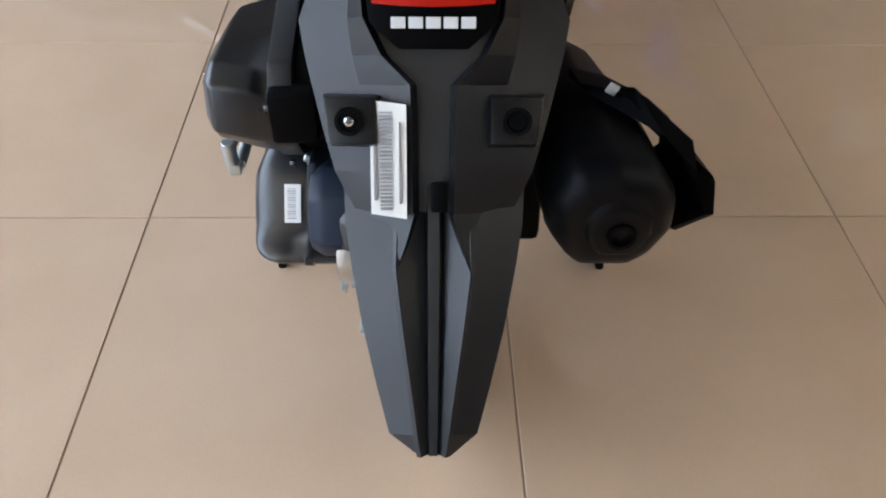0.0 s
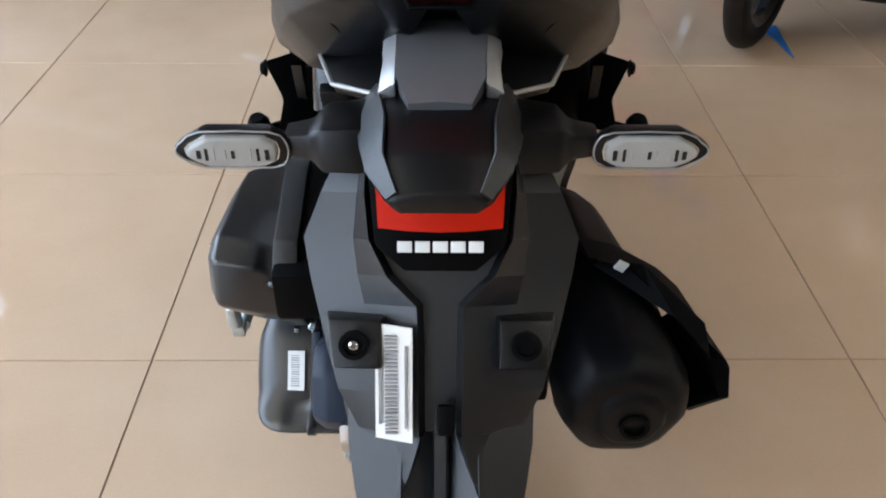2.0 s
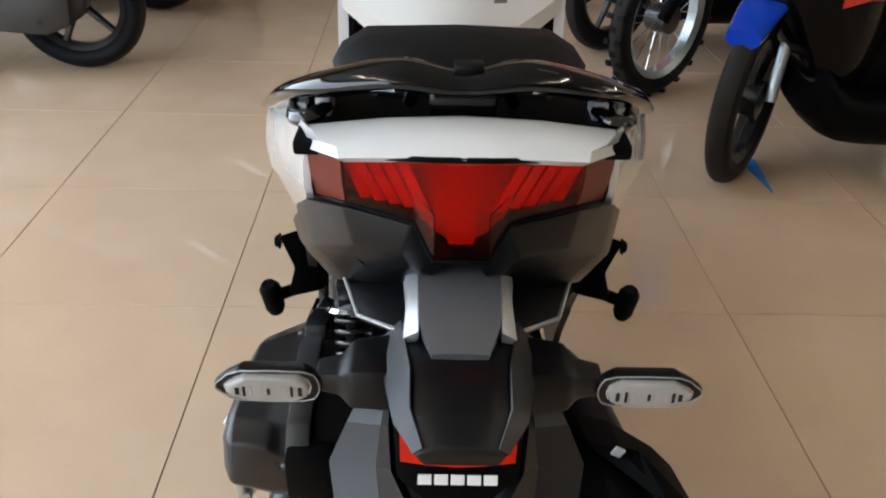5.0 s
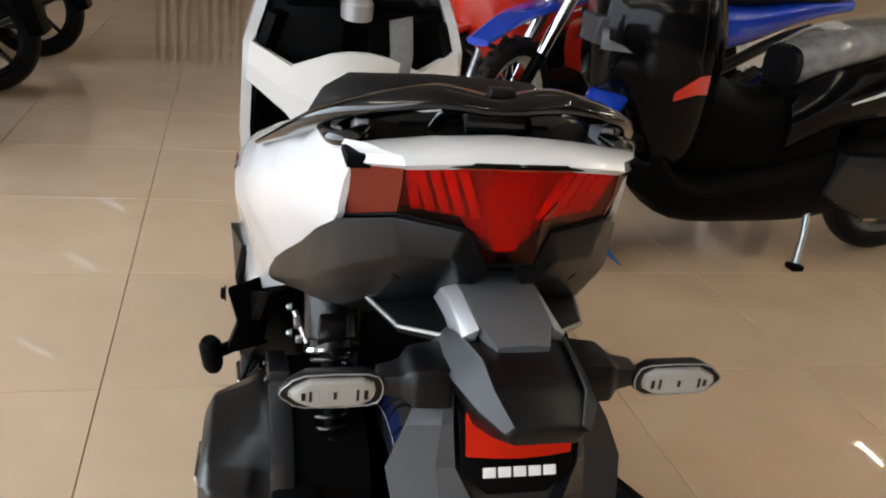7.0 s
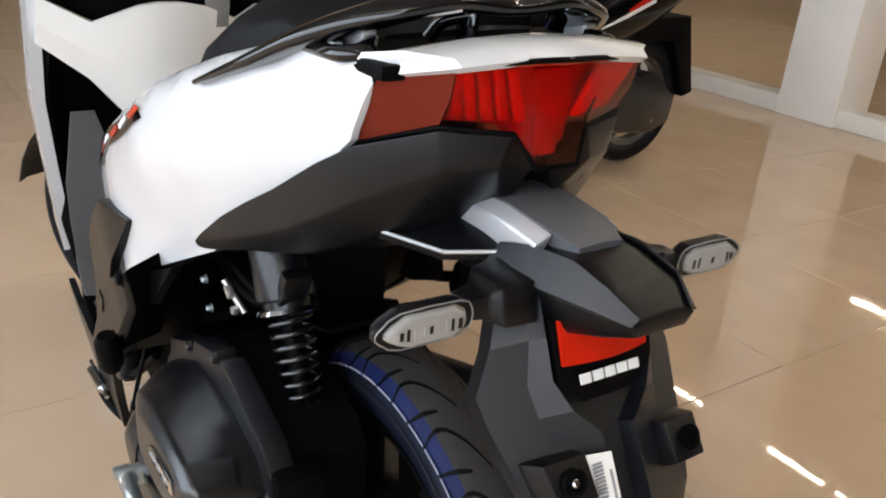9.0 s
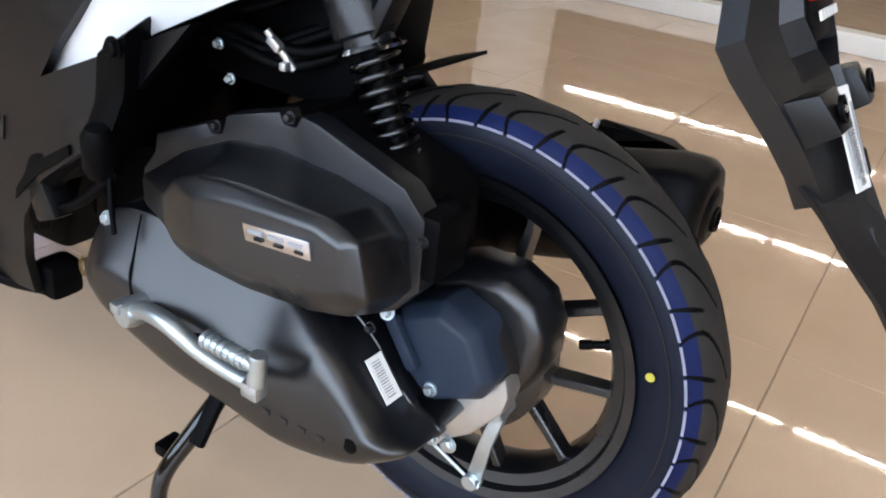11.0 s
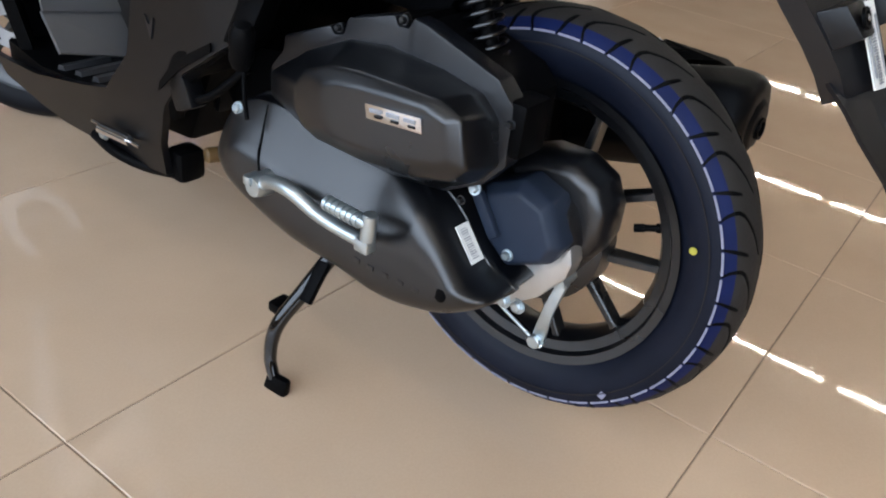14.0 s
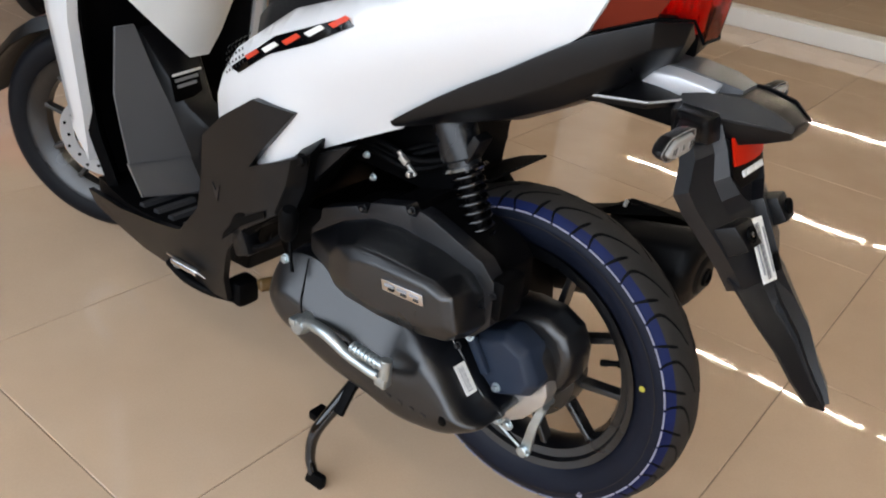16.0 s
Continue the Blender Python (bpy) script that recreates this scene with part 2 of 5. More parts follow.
def mirror(bm):
    """The same for the other side."""
    b = bm.copy()
    bmesh.ops.scale(b, vec=(-1, 1, 1), verts=b.verts)
    bmesh.ops.reverse_faces(b, faces=b.faces)
    return b


def both(name, bm, material, parent, label="", smooth=40):
    b = mirror(bm)
    return part(name, bm, material, parent, label, smooth), part(name, b, material, parent, label, smooth)


def merge(*bms):
    out = bmesh.new()
    for b in bms:
        me = bpy.data.meshes.new("piece")
        b.to_mesh(me)
        b.free()
        out.from_mesh(me)
        bpy.data.meshes.remove(me)
    return out


def bolt(p, axis, parent, r=0.006, material=None):
    """A hexagonal screw head on a washer."""
    a = Vector(axis).normalized()
    bm = merge(turned([(0, r * 1.35), (0.0015, r * 1.35)], p, a, 16), turned([(0.0015, r), (0.0055, r), (0.007, r * 0.75)], p, a, 6))
    return part("bolt", bm, material or STEEL, parent)


def thing(name, m, label, category, group="", kind=""):
    ob = new(name)
    ob.empty_display_size = 0.1
    ob.matrix_world = m
    return tagged(ob, label, category, group, kind)


# ---- the hall ----
def hall():
    r = ROOM
    t = 0.2
    def wall(name, c, s, label, material=WALL):
        tagged(link(name, box(c, s, 0), material, smooth=0), label, "wall", kind="structure")
    mx, my, h = (r["x0"] + r["x1"]) / 2, (r["y0"] + r["y1"]) / 2, r["h"]
    lx, ly = r["x1"] - r["x0"], r["y1"] - r["y0"]
    # low sill and head beam round each glazed front, with plain ends
    for name, x, y, along, a, b in (("west", r["x0"] - t / 2, None, "y", -8.2, 4.4),):
        lo, hi = (r["y0"], r["y1"]) if along == "y" else (r["x0"], r["x1"])
        bms = []
        for u0, u1, z0, z1 in ((lo, a, 0, h), (b, hi, 0, h), (a, b, 0, 0.45), (a, b, 3.40, h)):
            c, s = (u0 + u1) / 2, u1 - u0
            bms.append(box((x, c, (z0 + z1) / 2) if along == "y" else (c, y, (z0 + z1) / 2), (t, s, z1 - z0) if along == "y" else (s, t, z1 - z0), 0))
        tagged(link("wall_" + name, merge(*bms), WALL, smooth=0), "cream painted wall round a glazed shop front", "wall", kind="structure")
        win = thing("window_" + name, Matrix(), "bright glazed shop front in grey aluminium mullions", "window", kind="structure")
        n = int((b - a) / 0.9)
        w = (b - a) / n
        for i in range(n + 1):
            u = a + i * w
            part("mullion", box((x, u, 1.925) if along == "y" else (u, y, 1.925), (0.08, 0.06, 2.95) if along == "y" else (0.06, 0.08, 2.95), 0.004), FRAME, win)
        for i in range(n):
            u = a + (i + 0.5) * w
            part("pane", box((x - 0.03, u, 1.925) if along == "y" else (u, y + (0.03 if y > 0 else -0.03), 1.925), (0.012, w - 0.06, 2.95) if along == "y" else (w - 0.06, 0.012, 2.95), 0), PANE, win, smooth=0)
    # south and east walls are made dark to shape what the scooter mirrors
    wall("wall_south", (mx, r["y0"] - t / 2, h / 2), (lx, t, h), "unseen dark brown wall added to dim reflections", DARK_WALL)
    wall("wall_north", (mx, r["y1"] + t / 2, h / 2), (lx, t, h), "cream painted far wall of the hall")
    wall("wall_east", (r["x1"] + t / 2, my, h / 2), (t, ly + 2 * t, h), "end wall of the hall, darkened to dim reflections", DARK_WALL)
    tagged(link("ceiling", box((mx, my, h + 0.1), (lx + 2 * t, ly + 2 * t, 0.2), 0), CEIL, smooth=0), "boarded ceiling of the hall, darkened to cut bounced light", "ceiling", kind="structure")


hall()


def tube_light(x, y):
    ob = thing("fluorescent_light", pose(x, y, ROOM["h"]), "lit fluorescent tube in a slim dim grey batten", "ceiling light", "rows of ceiling lights")
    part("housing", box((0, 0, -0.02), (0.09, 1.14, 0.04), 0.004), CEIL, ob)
    part("tube", rod((0, -0.54, -0.062), (0, 0.54, -0.062), 0.0045, seg=12), TUBE, ob, "glowing white tube")
    for s in (-1, 1):
        part("end_cap", box((0, s * 0.55, -0.055), (0.035, 0.02, 0.05), 0.003), CEIL, ob)
    return ob


first_tube = tube_light(6.05, 0.42)
# two unseen rows added overhead as fill light for the near floor
for x in (-2.0, 2.0):
    for k in range(8):
        copy_thing(first_tube, pose(x, -7.6 + 1.2 * k, ROOM["h"]))
for x in (6.05, 10.1, 14.5):
    for k in range(-3, 7):
        y = (0.42 if x < 8 else 0.28 if x < 12 else 0.6) + 1.2 * k
        if (x, k) != (6.05, 0) and y < (5.5 if x < 8 or x > 12 else 4.4):
            copy_thing(first_tube, pose(x, y, ROOM["h"]))

tagged(link("kerb", merge(box((3.96, 2.2, 0.05), (0.16, 13.5, 0.10), 0.008)), KERB), "low white painted kerb along the tiled floor", "kerb", kind="structure")
for y in (-1.3, 2.07, 5.6):
    tagged(link("pillar", box((4.02, y, 1.81), (0.34, 0.36, 3.62), 0.01), PANEL), "square white painted pillar standing on the kerb line", "pillar", kind="structure")
for x0, x1 in ((0.95, 1.78),):
    tagged(link("ceiling_panel", box(((x0 + x1) / 2, 3.12, 3.60), (x1 - x0, 0.66, 0.04), 0.004), PANEL), "flat white panel set in the ceiling", "ceiling panel", kind="structure")


def slatted_screen():
    ob = thing("slatted_screen", pose(-0.6, 8.93, 0), "upright pale slatted screen standing at the far wall", "screen")
    for k in range(9):
        part("slat", box((-0.44 + k * 0.11, 0, 0.72), (0.055, 0.03, 1.40), 0.004), SLAT, ob)
    for z in (0.1, 1.36):
        part("rail", box((0, 0.02, z), (1.0, 0.02, 0.06), 0.003), SLAT, ob)


slatted_screen()


# ---- wheels ----
def tyre_part(parent, o, R, w, rim_r, name="tyre", marks=True):
    """A street tyre round an axle along x: tread, shoulder, sidewall, bead, and grooves cut as dark slits."""
    x, y, z = o
    k = R - rim_r
    half = [(-w * 0.62, rim_r), (-w * 0.86, rim_r + 0.14 * k), (-w, rim_r + 0.45 * k), (-w * 0.97, rim_r + 0.58 * k), (-w * 0.93, rim_r + 0.67 * k), (-w * 0.74, R - 0.0125), (-w * 0.55, R - 0.0065), (-w * 0.28, R - 0.0018), (0, R)]
    prof = half + [(-a * 0.74, r) for a, r in half[-2::-1]] + [(w * 0.55, rim_r - 0.006), (-w * 0.55, rim_r - 0.006)]
    kind = [1, 1, 1, 1, 2, 3, 3, 3] if marks else [0, 0, 0, 0, 0, 3, 3, 3]
    kind = kind + kind[::-1] + [0, 0, 0]
    seg = 96
    secs = [[(x + a, y + r * math.cos(t), z + r * math.sin(t)) for a, r in prof] for t in (2 * math.pi * i / seg for i in range(seg))]
    bm = rings(secs + secs[:1], caps=False)
    ob = part(name, bm, RUBBER, parent, "new black tyre with a blue marked shoulder" if marks else "", 60)
    for m in (TYRE_SIDE, TYRE_BLUE, RUBBER_TREAD):
        ob.data.materials.append(m)
    n = len(prof)
    for i, f in enumerate(ob.data.polygons):
        f.material_index = kind[i % n]
    return ob


def tread_slit(parent, o, R, w, side, t0, long, wide):
    """One curved tread groove, as a dark channel lying in the tread."""
    x, y, z = o
    secs = []
    u0 = 0.14 if long else 0.50
    for i in range(9):
        k = i / 8
        u = u0 + (0.925 - u0) * k
        drop = np.interp(u, [0, 0.28, 0.55, 0.74, 0.93], [0, 0.0018, 0.0065, 0.0125, 0.33 * (R - 0.189)])
        t = t0 + (0.19 * (1 - k) ** 1.3 - 0.075 * math.sin(math.pi * k) if long else 0.045 * (1 - k))
        hw = wide * (0.35 + 0.65 * math.sin(math.pi * min(1, k * 0.8 + 0.12)))
        r = R - drop
        def p(rr, tt):
            return (x + side * w * u * (0.74 if side > 0 else 1.0), y + rr * math.cos(tt), z + rr * math.sin(tt))
        secs.append([p(r + 0.0008, t - hw / R), p(r + 0.0008, t + hw / R), p(r - 0.004, t + hw / R), p(r - 0.004, t - hw / R)])
    return part("tread_groove", rings(secs), BLACK, parent, smooth=0)


def spoke(o, r0, r1, t0, t1, hw0, hw1, x0, x1, thick=0.012):
    """One cast spoke from the hub (r0, t0) to the rim (r1, t1)."""
    x, y, z = o
    a, b = Vector((r0 * math.cos(t0), r0 * math.sin(t0))), Vector((r1 * math.cos(t1), r1 * math.sin(t1)))
    d = (b - a).normalized()
    secs = []
    for k in (0.0, 0.12, 0.5, 0.88, 1.0):
        c = a.lerp(b, k)
        hw = hw0 + (hw1 - hw0) * k + (0.004 if k in (0.0, 1.0) else 0)
        xc = x + x0 + (x1 - x0) * k
        def q(s, dx):
            return (xc + dx, y + c.x - d.y * s, z + c.y + d.x * s)
        secs.append([q(-hw, thick * 0.6), q(-hw * 0.7, -thick), q(hw * 0.7, -thick), q(hw, thick * 0.6)])
    return bevel(rings(secs), 0.0015, 30, 1)


def wheel(parent, o, R=0.2665, w=0.05, rim_r=0.189, drum=True, turn=0.0):
    x, y, z = o
    base = thing("wheel", Matrix(), "", "")
    base.parent = parent
    tyre = tyre_part(base, o, R, w, rim_r)
    n = 48
    for i in range(n):
        for side in (-1, 1):
            tread_slit(tyre, o, R, w, side, 2 * math.pi * (i + (0.5 if side > 0 else 0)) / n + turn, i % 2, 0.0027)
    prof = [(-0.034, rim_r - 0.002), (-0.040, rim_r + 0.003), (-0.037, rim_r - 0.008), (-0.030, rim_r - 0.012), (-0.026, rim_r - 0.024), (-0.012, rim_r - 0.032), (0.012, rim_r - 0.032), (0.026, rim_r - 0.024), (0.030, rim_r - 0.012), (0.037, rim_r - 0.008), (0.040, rim_r + 0.003), (0.034, rim_r - 0.002), (0.02, rim_r - 0.012), (-0.02, rim_r - 0.012)]
    part("rim", turned(prof, o, (1, 0, 0), 72, closed=True), SATIN, base, "satin black cast rim")
    for i in range(5):
        c = radians(-162 + 72 * i)
        for d in (-1, 1):
            part("spoke", spoke(o, 0.062, rim_r - 0.020, c + d * 0.10, c + d * 0.35, 0.0085, 0.0060, -0.014, -0.008), SATIN, base)
    part("hub", turned([(-0.035, 0.03), (-0.030, 0.062), (0.030, 0.062), (0.045, 0.04)], o, (1, 0, 0), 36), SATIN, base)
    t = 0.12 + turn
    p = Vector((x, y + math.cos(t) * (rim_r - 0.03) * -1, z + math.sin(t) * (rim_r - 0.03)))
    d = Vector((-0.25, math.cos(t), -math.sin(t))).normalized()
    part("valve_stem", merge(rod(p, p + d * 0.012, 0.006), rod(p + d * 0.012, p + d * 0.026, 0.0042), rod(p + d * 0.026, p + d * 0.038, 0.0052)), BLACK, base)
    return base


def ring_line(o, x, r, width, t0, t1, parent, material, name, thick=0.0007, side=-1):
    cx, y, z = o
    secs = []
    n = max(4, int(abs(t1 - t0) * 30))
    for i in range(n + 1):
        t = t0 + (t1 - t0) * i / n
        q = lambda rr, dx: (cx + x + dx * side, y + rr * math.cos(t), z + rr * math.sin(t))
        secs.append([q(r, 0), q(r + width, 0), q(r + width, thick), q(r, thick)])
    return part(name, rings(secs), material, parent, smooth=0)


# ---- the white scooter ----
bike = thing("scooter", pose(-0.017, 0, 0, 0, -0.9, -1.5), "new white and matte black scooter on its main stand", "scooter")
AXLE = (0.0, 0.073, 0.281)
rear = wheel(bike, AXLE, turn=0.2)
for i in range(48):
    t = 2 * math.pi * (i + 0.5) / 48 + 0.2
    ring_line(AXLE, -0.0472, 0.2410, 0.0026, t - 0.056, t + 0.056, rear.children[0], CHALK, "marking_line")
ring_line(AXLE, -0.0505, 0.2285, 0.0012, 0, 2 * math.pi, rear.children[0], RUBBER_TREAD, "sidewall_ring", 0.0006)
part("yellow_dot", turned([(0, 0.0046), (0.001, 0.0044)], (-0.0500, -0.128, 0.345), (-1, 0, 0), 16), YELLOW, rear.children[0], "round yellow balance dot")
part("white_mark", box((-0.0500, -0.075, 0.103), (0.002, 0.008, 0.010), 0.0005, (20, 0, 0)), CHALK, rear.children[0])


def drive_case():
    """The long belt case, its ridge and cover screws, the sticker, the kick lever."""
    low = [(0.024, 0.270), (0.025, 0.260), (0.04, 0.247), (0.07, 0.228), (0.11, 0.214), (0.16, 0.207), (0.23, 0.214), (0.31, 0.216), (0.385, 0.236), (0.435, 0.258), (0.462, 0.295), (0.460, 0.335), (0.435, 0.362), (0.38, 0.374), (0.315, 0.368), (0.25, 0.364), (0.18, 0.360), (0.132, 0.350), (0.098, 0.326), (0.060, 0.284)]
    n = len(low)
    outline = []
    for i in range(n):
        outline += [(v.x, v.y) for v in curve_points([(*low[(i + k) % n], 0) for k in (-1, 0, 1, 2)], 4)[4:8]]

    def spine(y):
        y = min(0.405, max(0.085, y))
        return y, float(np.interp(y, [0.085, 0.20, 0.405], [0.268, 0.262, 0.292]))

    def over(k, p):
        """How far the bulged face stands out, from its rim (k = 1) to its spine (k = 0); the upper half slopes more gently."""
        sy, sz = spine(p[0])
        up = max(0.0, (p[1] - sz) / math.hypot(p[0] - sy, p[1] - sz)) * min(1.0, max(0.0, (p[0] - 0.12) / 0.07))
        crisp = np.interp(k, [0, 0.3, 0.55, 0.74, 0.86, 0.94, 0.985, 1.0], [0.232, 0.2318, 0.2305, 0.227, 0.221, 0.213, 0.203, 0.190])
        gentle = np.interp(k, [0, 0.28, 0.36, 0.46, 1.0], [0.232, 0.2312, 0.2280, 0.2215, 0.1880])
        y = sy + (p[0] - sy) * k
        return -float(crisp * (1 - up) + gentle * up) + float(np.interp(y, [0.03, 0.17], [0.013, 0.0]))

    def bulge(k):
        return [(over(k, p), spine(p[0])[0] + (p[0] - spine(p[0])[0]) * k, spine(p[0])[1] + (p[1] - spine(p[0])[1]) * k) for p in outline]

    def rim(x, k):
        return [(x, 0.24 + (y - 0.24) * k, 0.29 + (z - 0.29) * k) for y, z in outline]
    case = part("drive_case", rings([rim(-0.09, 1.0), rim(-0.148, 1.0), rim(-0.149, 1.014), rim(-0.157, 1.014), rim(-0.158, 1.0)] + [bulge(k) for k in (1.0, 0.985, 0.94, 0.88, 0.80, 0.70, 0.58, 0.46, 0.36, 0.27, 0.18, 0.08)]), SATIN, bike, "satin black belt drive case", 40)
    edge, root = (0.392, 0.371), spine(0.392)
    seam = [(over(k, edge) - 0.0006, 0.352 + 0.040 * k, root[1] + (edge[1] - root[1]) * k) for k in (0.98, 0.85, 0.7, 0.55, 0.4, 0.2, 0.02)]
    part("seam", sweep(seam, 0.0016), BLACK, case)
    # raised wording band on the lower flank
    for i in range(5):
        y = 0.190 - i * 0.021
        part("raised_letter", box((-0.2318 + max(0.0, 0.17 - y) * 0.093, y, 0.2560 - i * 0.0005), (0.0022, 0.009, 0.006), 0.0006, (6, 0, 0)), SATIN, case)
    part("drain_hole", turned([(-0.01, 0.0095), (0.004, 0.0095), (0.005, 0.007)], (-0.2185, 0.076, 0.262), (-1, 0, 0.0), 20), BLACK, case)
    part("round_recess", turned([(0, 0.010), (0.003, 0.010)], (-0.2290, 0.262, 0.290), (-1, 0, 0), 18), BLACK, case)
    for p in ((-0.199, 0.437, 0.352),):
        bolt(p, (-1, 0, 0.3), case, 0.0065)
    down, across = Vector((0.0, -0.63, -0.777)), Vector((-0.985, 0.10, -0.08)).normalized()
    facing = across.cross(down).normalized()
    sticker = Matrix.Translation(Vector((-0.1740, 0.0790, 0.3075)) + 0.0024 * Vector((0, -0.777, 0.63))) @ Matrix((facing, across, down)).transposed().to_4x4()
    def stuck(name, c, size, material, parent, label=""):
        bm = box(c, size, 0)
        bmesh.ops.transform(bm, matrix=sticker, verts=bm.verts)
        return part(name, bm, material, parent, label, 0)
    st = stuck("barcode_label", (0, 0, 0), (0.0016, 0.0200, 0.046), PAPER, case, "white barcode sticker")
    for i in range(14):
        for d in (-0.0010, 0.0010):
            stuck("print_bar", (d, 0.001, (i - 6.5) * 0.0027), (0.0006, 0.0100, 0.0013 if i % 3 else 0.0007), INK, st)
    # kick lever
    lever = part("kick_lever", sweep([(-0.252, 0.347, 0.297), (-0.259, 0.322, 0.313), (-0.262, 0.285, 0.317), (-0.262, 0.245, 0.306), (-0.262, 0.205, 0.302), (-0.262, 0.170, 0.302)], 0.0085, 0.0085, radii=[1.1, 1.1, 1.15, 1.0, 0.95, 0.95]), STEEL, bike, "zinc plated kick start lever")
    part("boss", merge(turned([(0, 0.016), (0.022, 0.015), (0.030, 0.012)], (-0.236, 0.350, 0.296), (-1, 0, 0), 20), box((-0.26, 0.356, 0.304), (0.02, 0.012, 0.012), 0.002)), STEEL, lever)
    ped = part("kick_pedal", merge(rod((-0.268, 0.160, 0.312), (-0.268, 0.158, 0.345), 0.009, 0.0085, size=0.001), rod((-0.270, 0.160, 0.333), (-0.270, 0.222, 0.331), 0.0075, size=0.001), box((-0.266, 0.165, 0.303), (0.016, 0.02, 0.016), 0.003)), STEEL, lever)
    for i in range(7):
        part("grip_rib", turned([(0, 0.0092), (0.0045, 0.0092)], (-0.270, 0.170 + i * 0.0078, 0.3327), (0, 1, 0), 14), STEEL, ped)
    for piece in (lever, *lever.children_recursive):
        piece.data.transform(Matrix.Translation((0.008, -0.007, 0)))


drive_case()


def air_box():
    flange = [(0.382, 0.440), (0.379, 0.460), (0.305, 0.492), (0.298, 0.484), (0.284, 0.488), (0.278, 0.508), (0.212, 0.529), (0.206, 0.519), (0.192, 0.520), (0.186, 0.532), (0.168, 0.530), (0.072, 0.502), (0.050, 0.480), (0.048, 0.414), (0.072, 0.385), (0.12, 0.357), (0.19, 0.347), (0.29, 0.352), (0.35, 0.36), (0.402, 0.38), (0.402, 0.415)]
    base = prism(flange, -0.150, -0.176, size=0.003)
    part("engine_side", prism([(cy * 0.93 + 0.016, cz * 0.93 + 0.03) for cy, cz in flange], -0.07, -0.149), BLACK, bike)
    ab = part("air_box", base, PLASTIC_GREY, bike, "dark grey plastic air filter box", 35)
    b0 = [(0.394, 0.412), (0.332, 0.456), (0.270, 0.486), (0.215, 0.495), (0.140, 0.492), (0.086, 0.482), (0.064, 0.462), (0.056, 0.415), (0.074, 0.390), (0.12, 0.362), (0.19, 0.352), (0.288, 0.356), (0.344, 0.363), (0.394, 0.381)]
    b1 = [(0.372, 0.420), (0.320, 0.455), (0.262, 0.482), (0.210, 0.490), (0.140, 0.491), (0.088, 0.487), (0.064, 0.472), (0.054, 0.418), (0.072, 0.394), (0.12, 0.370), (0.19, 0.361), (0.284, 0.366), (0.332, 0.374), (0.370, 0.390)]
    b2 = [(0.292, 0.440), (0.276, 0.462), (0.244, 0.477), (0.200, 0.484), (0.145, 0.487), (0.098, 0.489), (0.066, 0.479), (0.053, 0.430), (0.070, 0.410), (0.12, 0.396), (0.19, 0.388), (0.256, 0.388), (0.280, 0.396), (0.292, 0.415)]
    b3 = [(0.244, 0.444), (0.240, 0.458), (0.222, 0.466), (0.190, 0.472), (0.145, 0.477), (0.105, 0.480), (0.080, 0.474), (0.070, 0.438), (0.082, 0.428), (0.12, 0.418), (0.18, 0.408), (0.222, 0.406), (0.240, 0.412), (0.244, 0.428)]
    secs = [[(x, y, z) for y, z in b] for x, b in ((-0.170, b0), (-0.184, b0), (-0.198, b1), (-0.240, b2), (-0.250, b3))]
    cov = part("cover", bevel(rings(secs), 0.006, 14, 3), SATIN, ab, "satin black bulged cover", 50)
    pl = part("badge", box((-0.2515, 0.139, 0.4575), (0.004, 0.074, 0.017), 0.0015, (-7, -6, 0)), CHROME, cov, "small chrome badge with plain shapes")
    for dy, w in ((0.022, 0.016), (0.0, 0.016), (-0.022, 0.015)):
        part("badge_shape", box((-0.2540, 0.139 + dy, 0.4600 - dy * 0.12), (0.0022, w, 0.0042), 0.0004, (-7, -6, 0)), INK, pl)
        part("badge_shape", box((-0.2535, 0.139 + dy - 0.003, 0.4545 - dy * 0.12), (0.0022, w * 0.6, 0.0028), 0.0004, (-7, -6, 0)), PLASTIC, pl)
    for p in ((-0.174, 0.291, 0.493), (-0.174, 0.199, 0.527), (-0.174, 0.050, 0.462), (-0.178, 0.352, 0.366), (-0.168, 0.100, 0.352)):
        bolt(p, (-1, 0, 0.1), ab, 0.0042, SATIN)
    part("intake_lip", box((-0.15, 0.050, 0.455), (0.05, 0.03, 0.06), 0.006), BLACK, ab)


air_box()


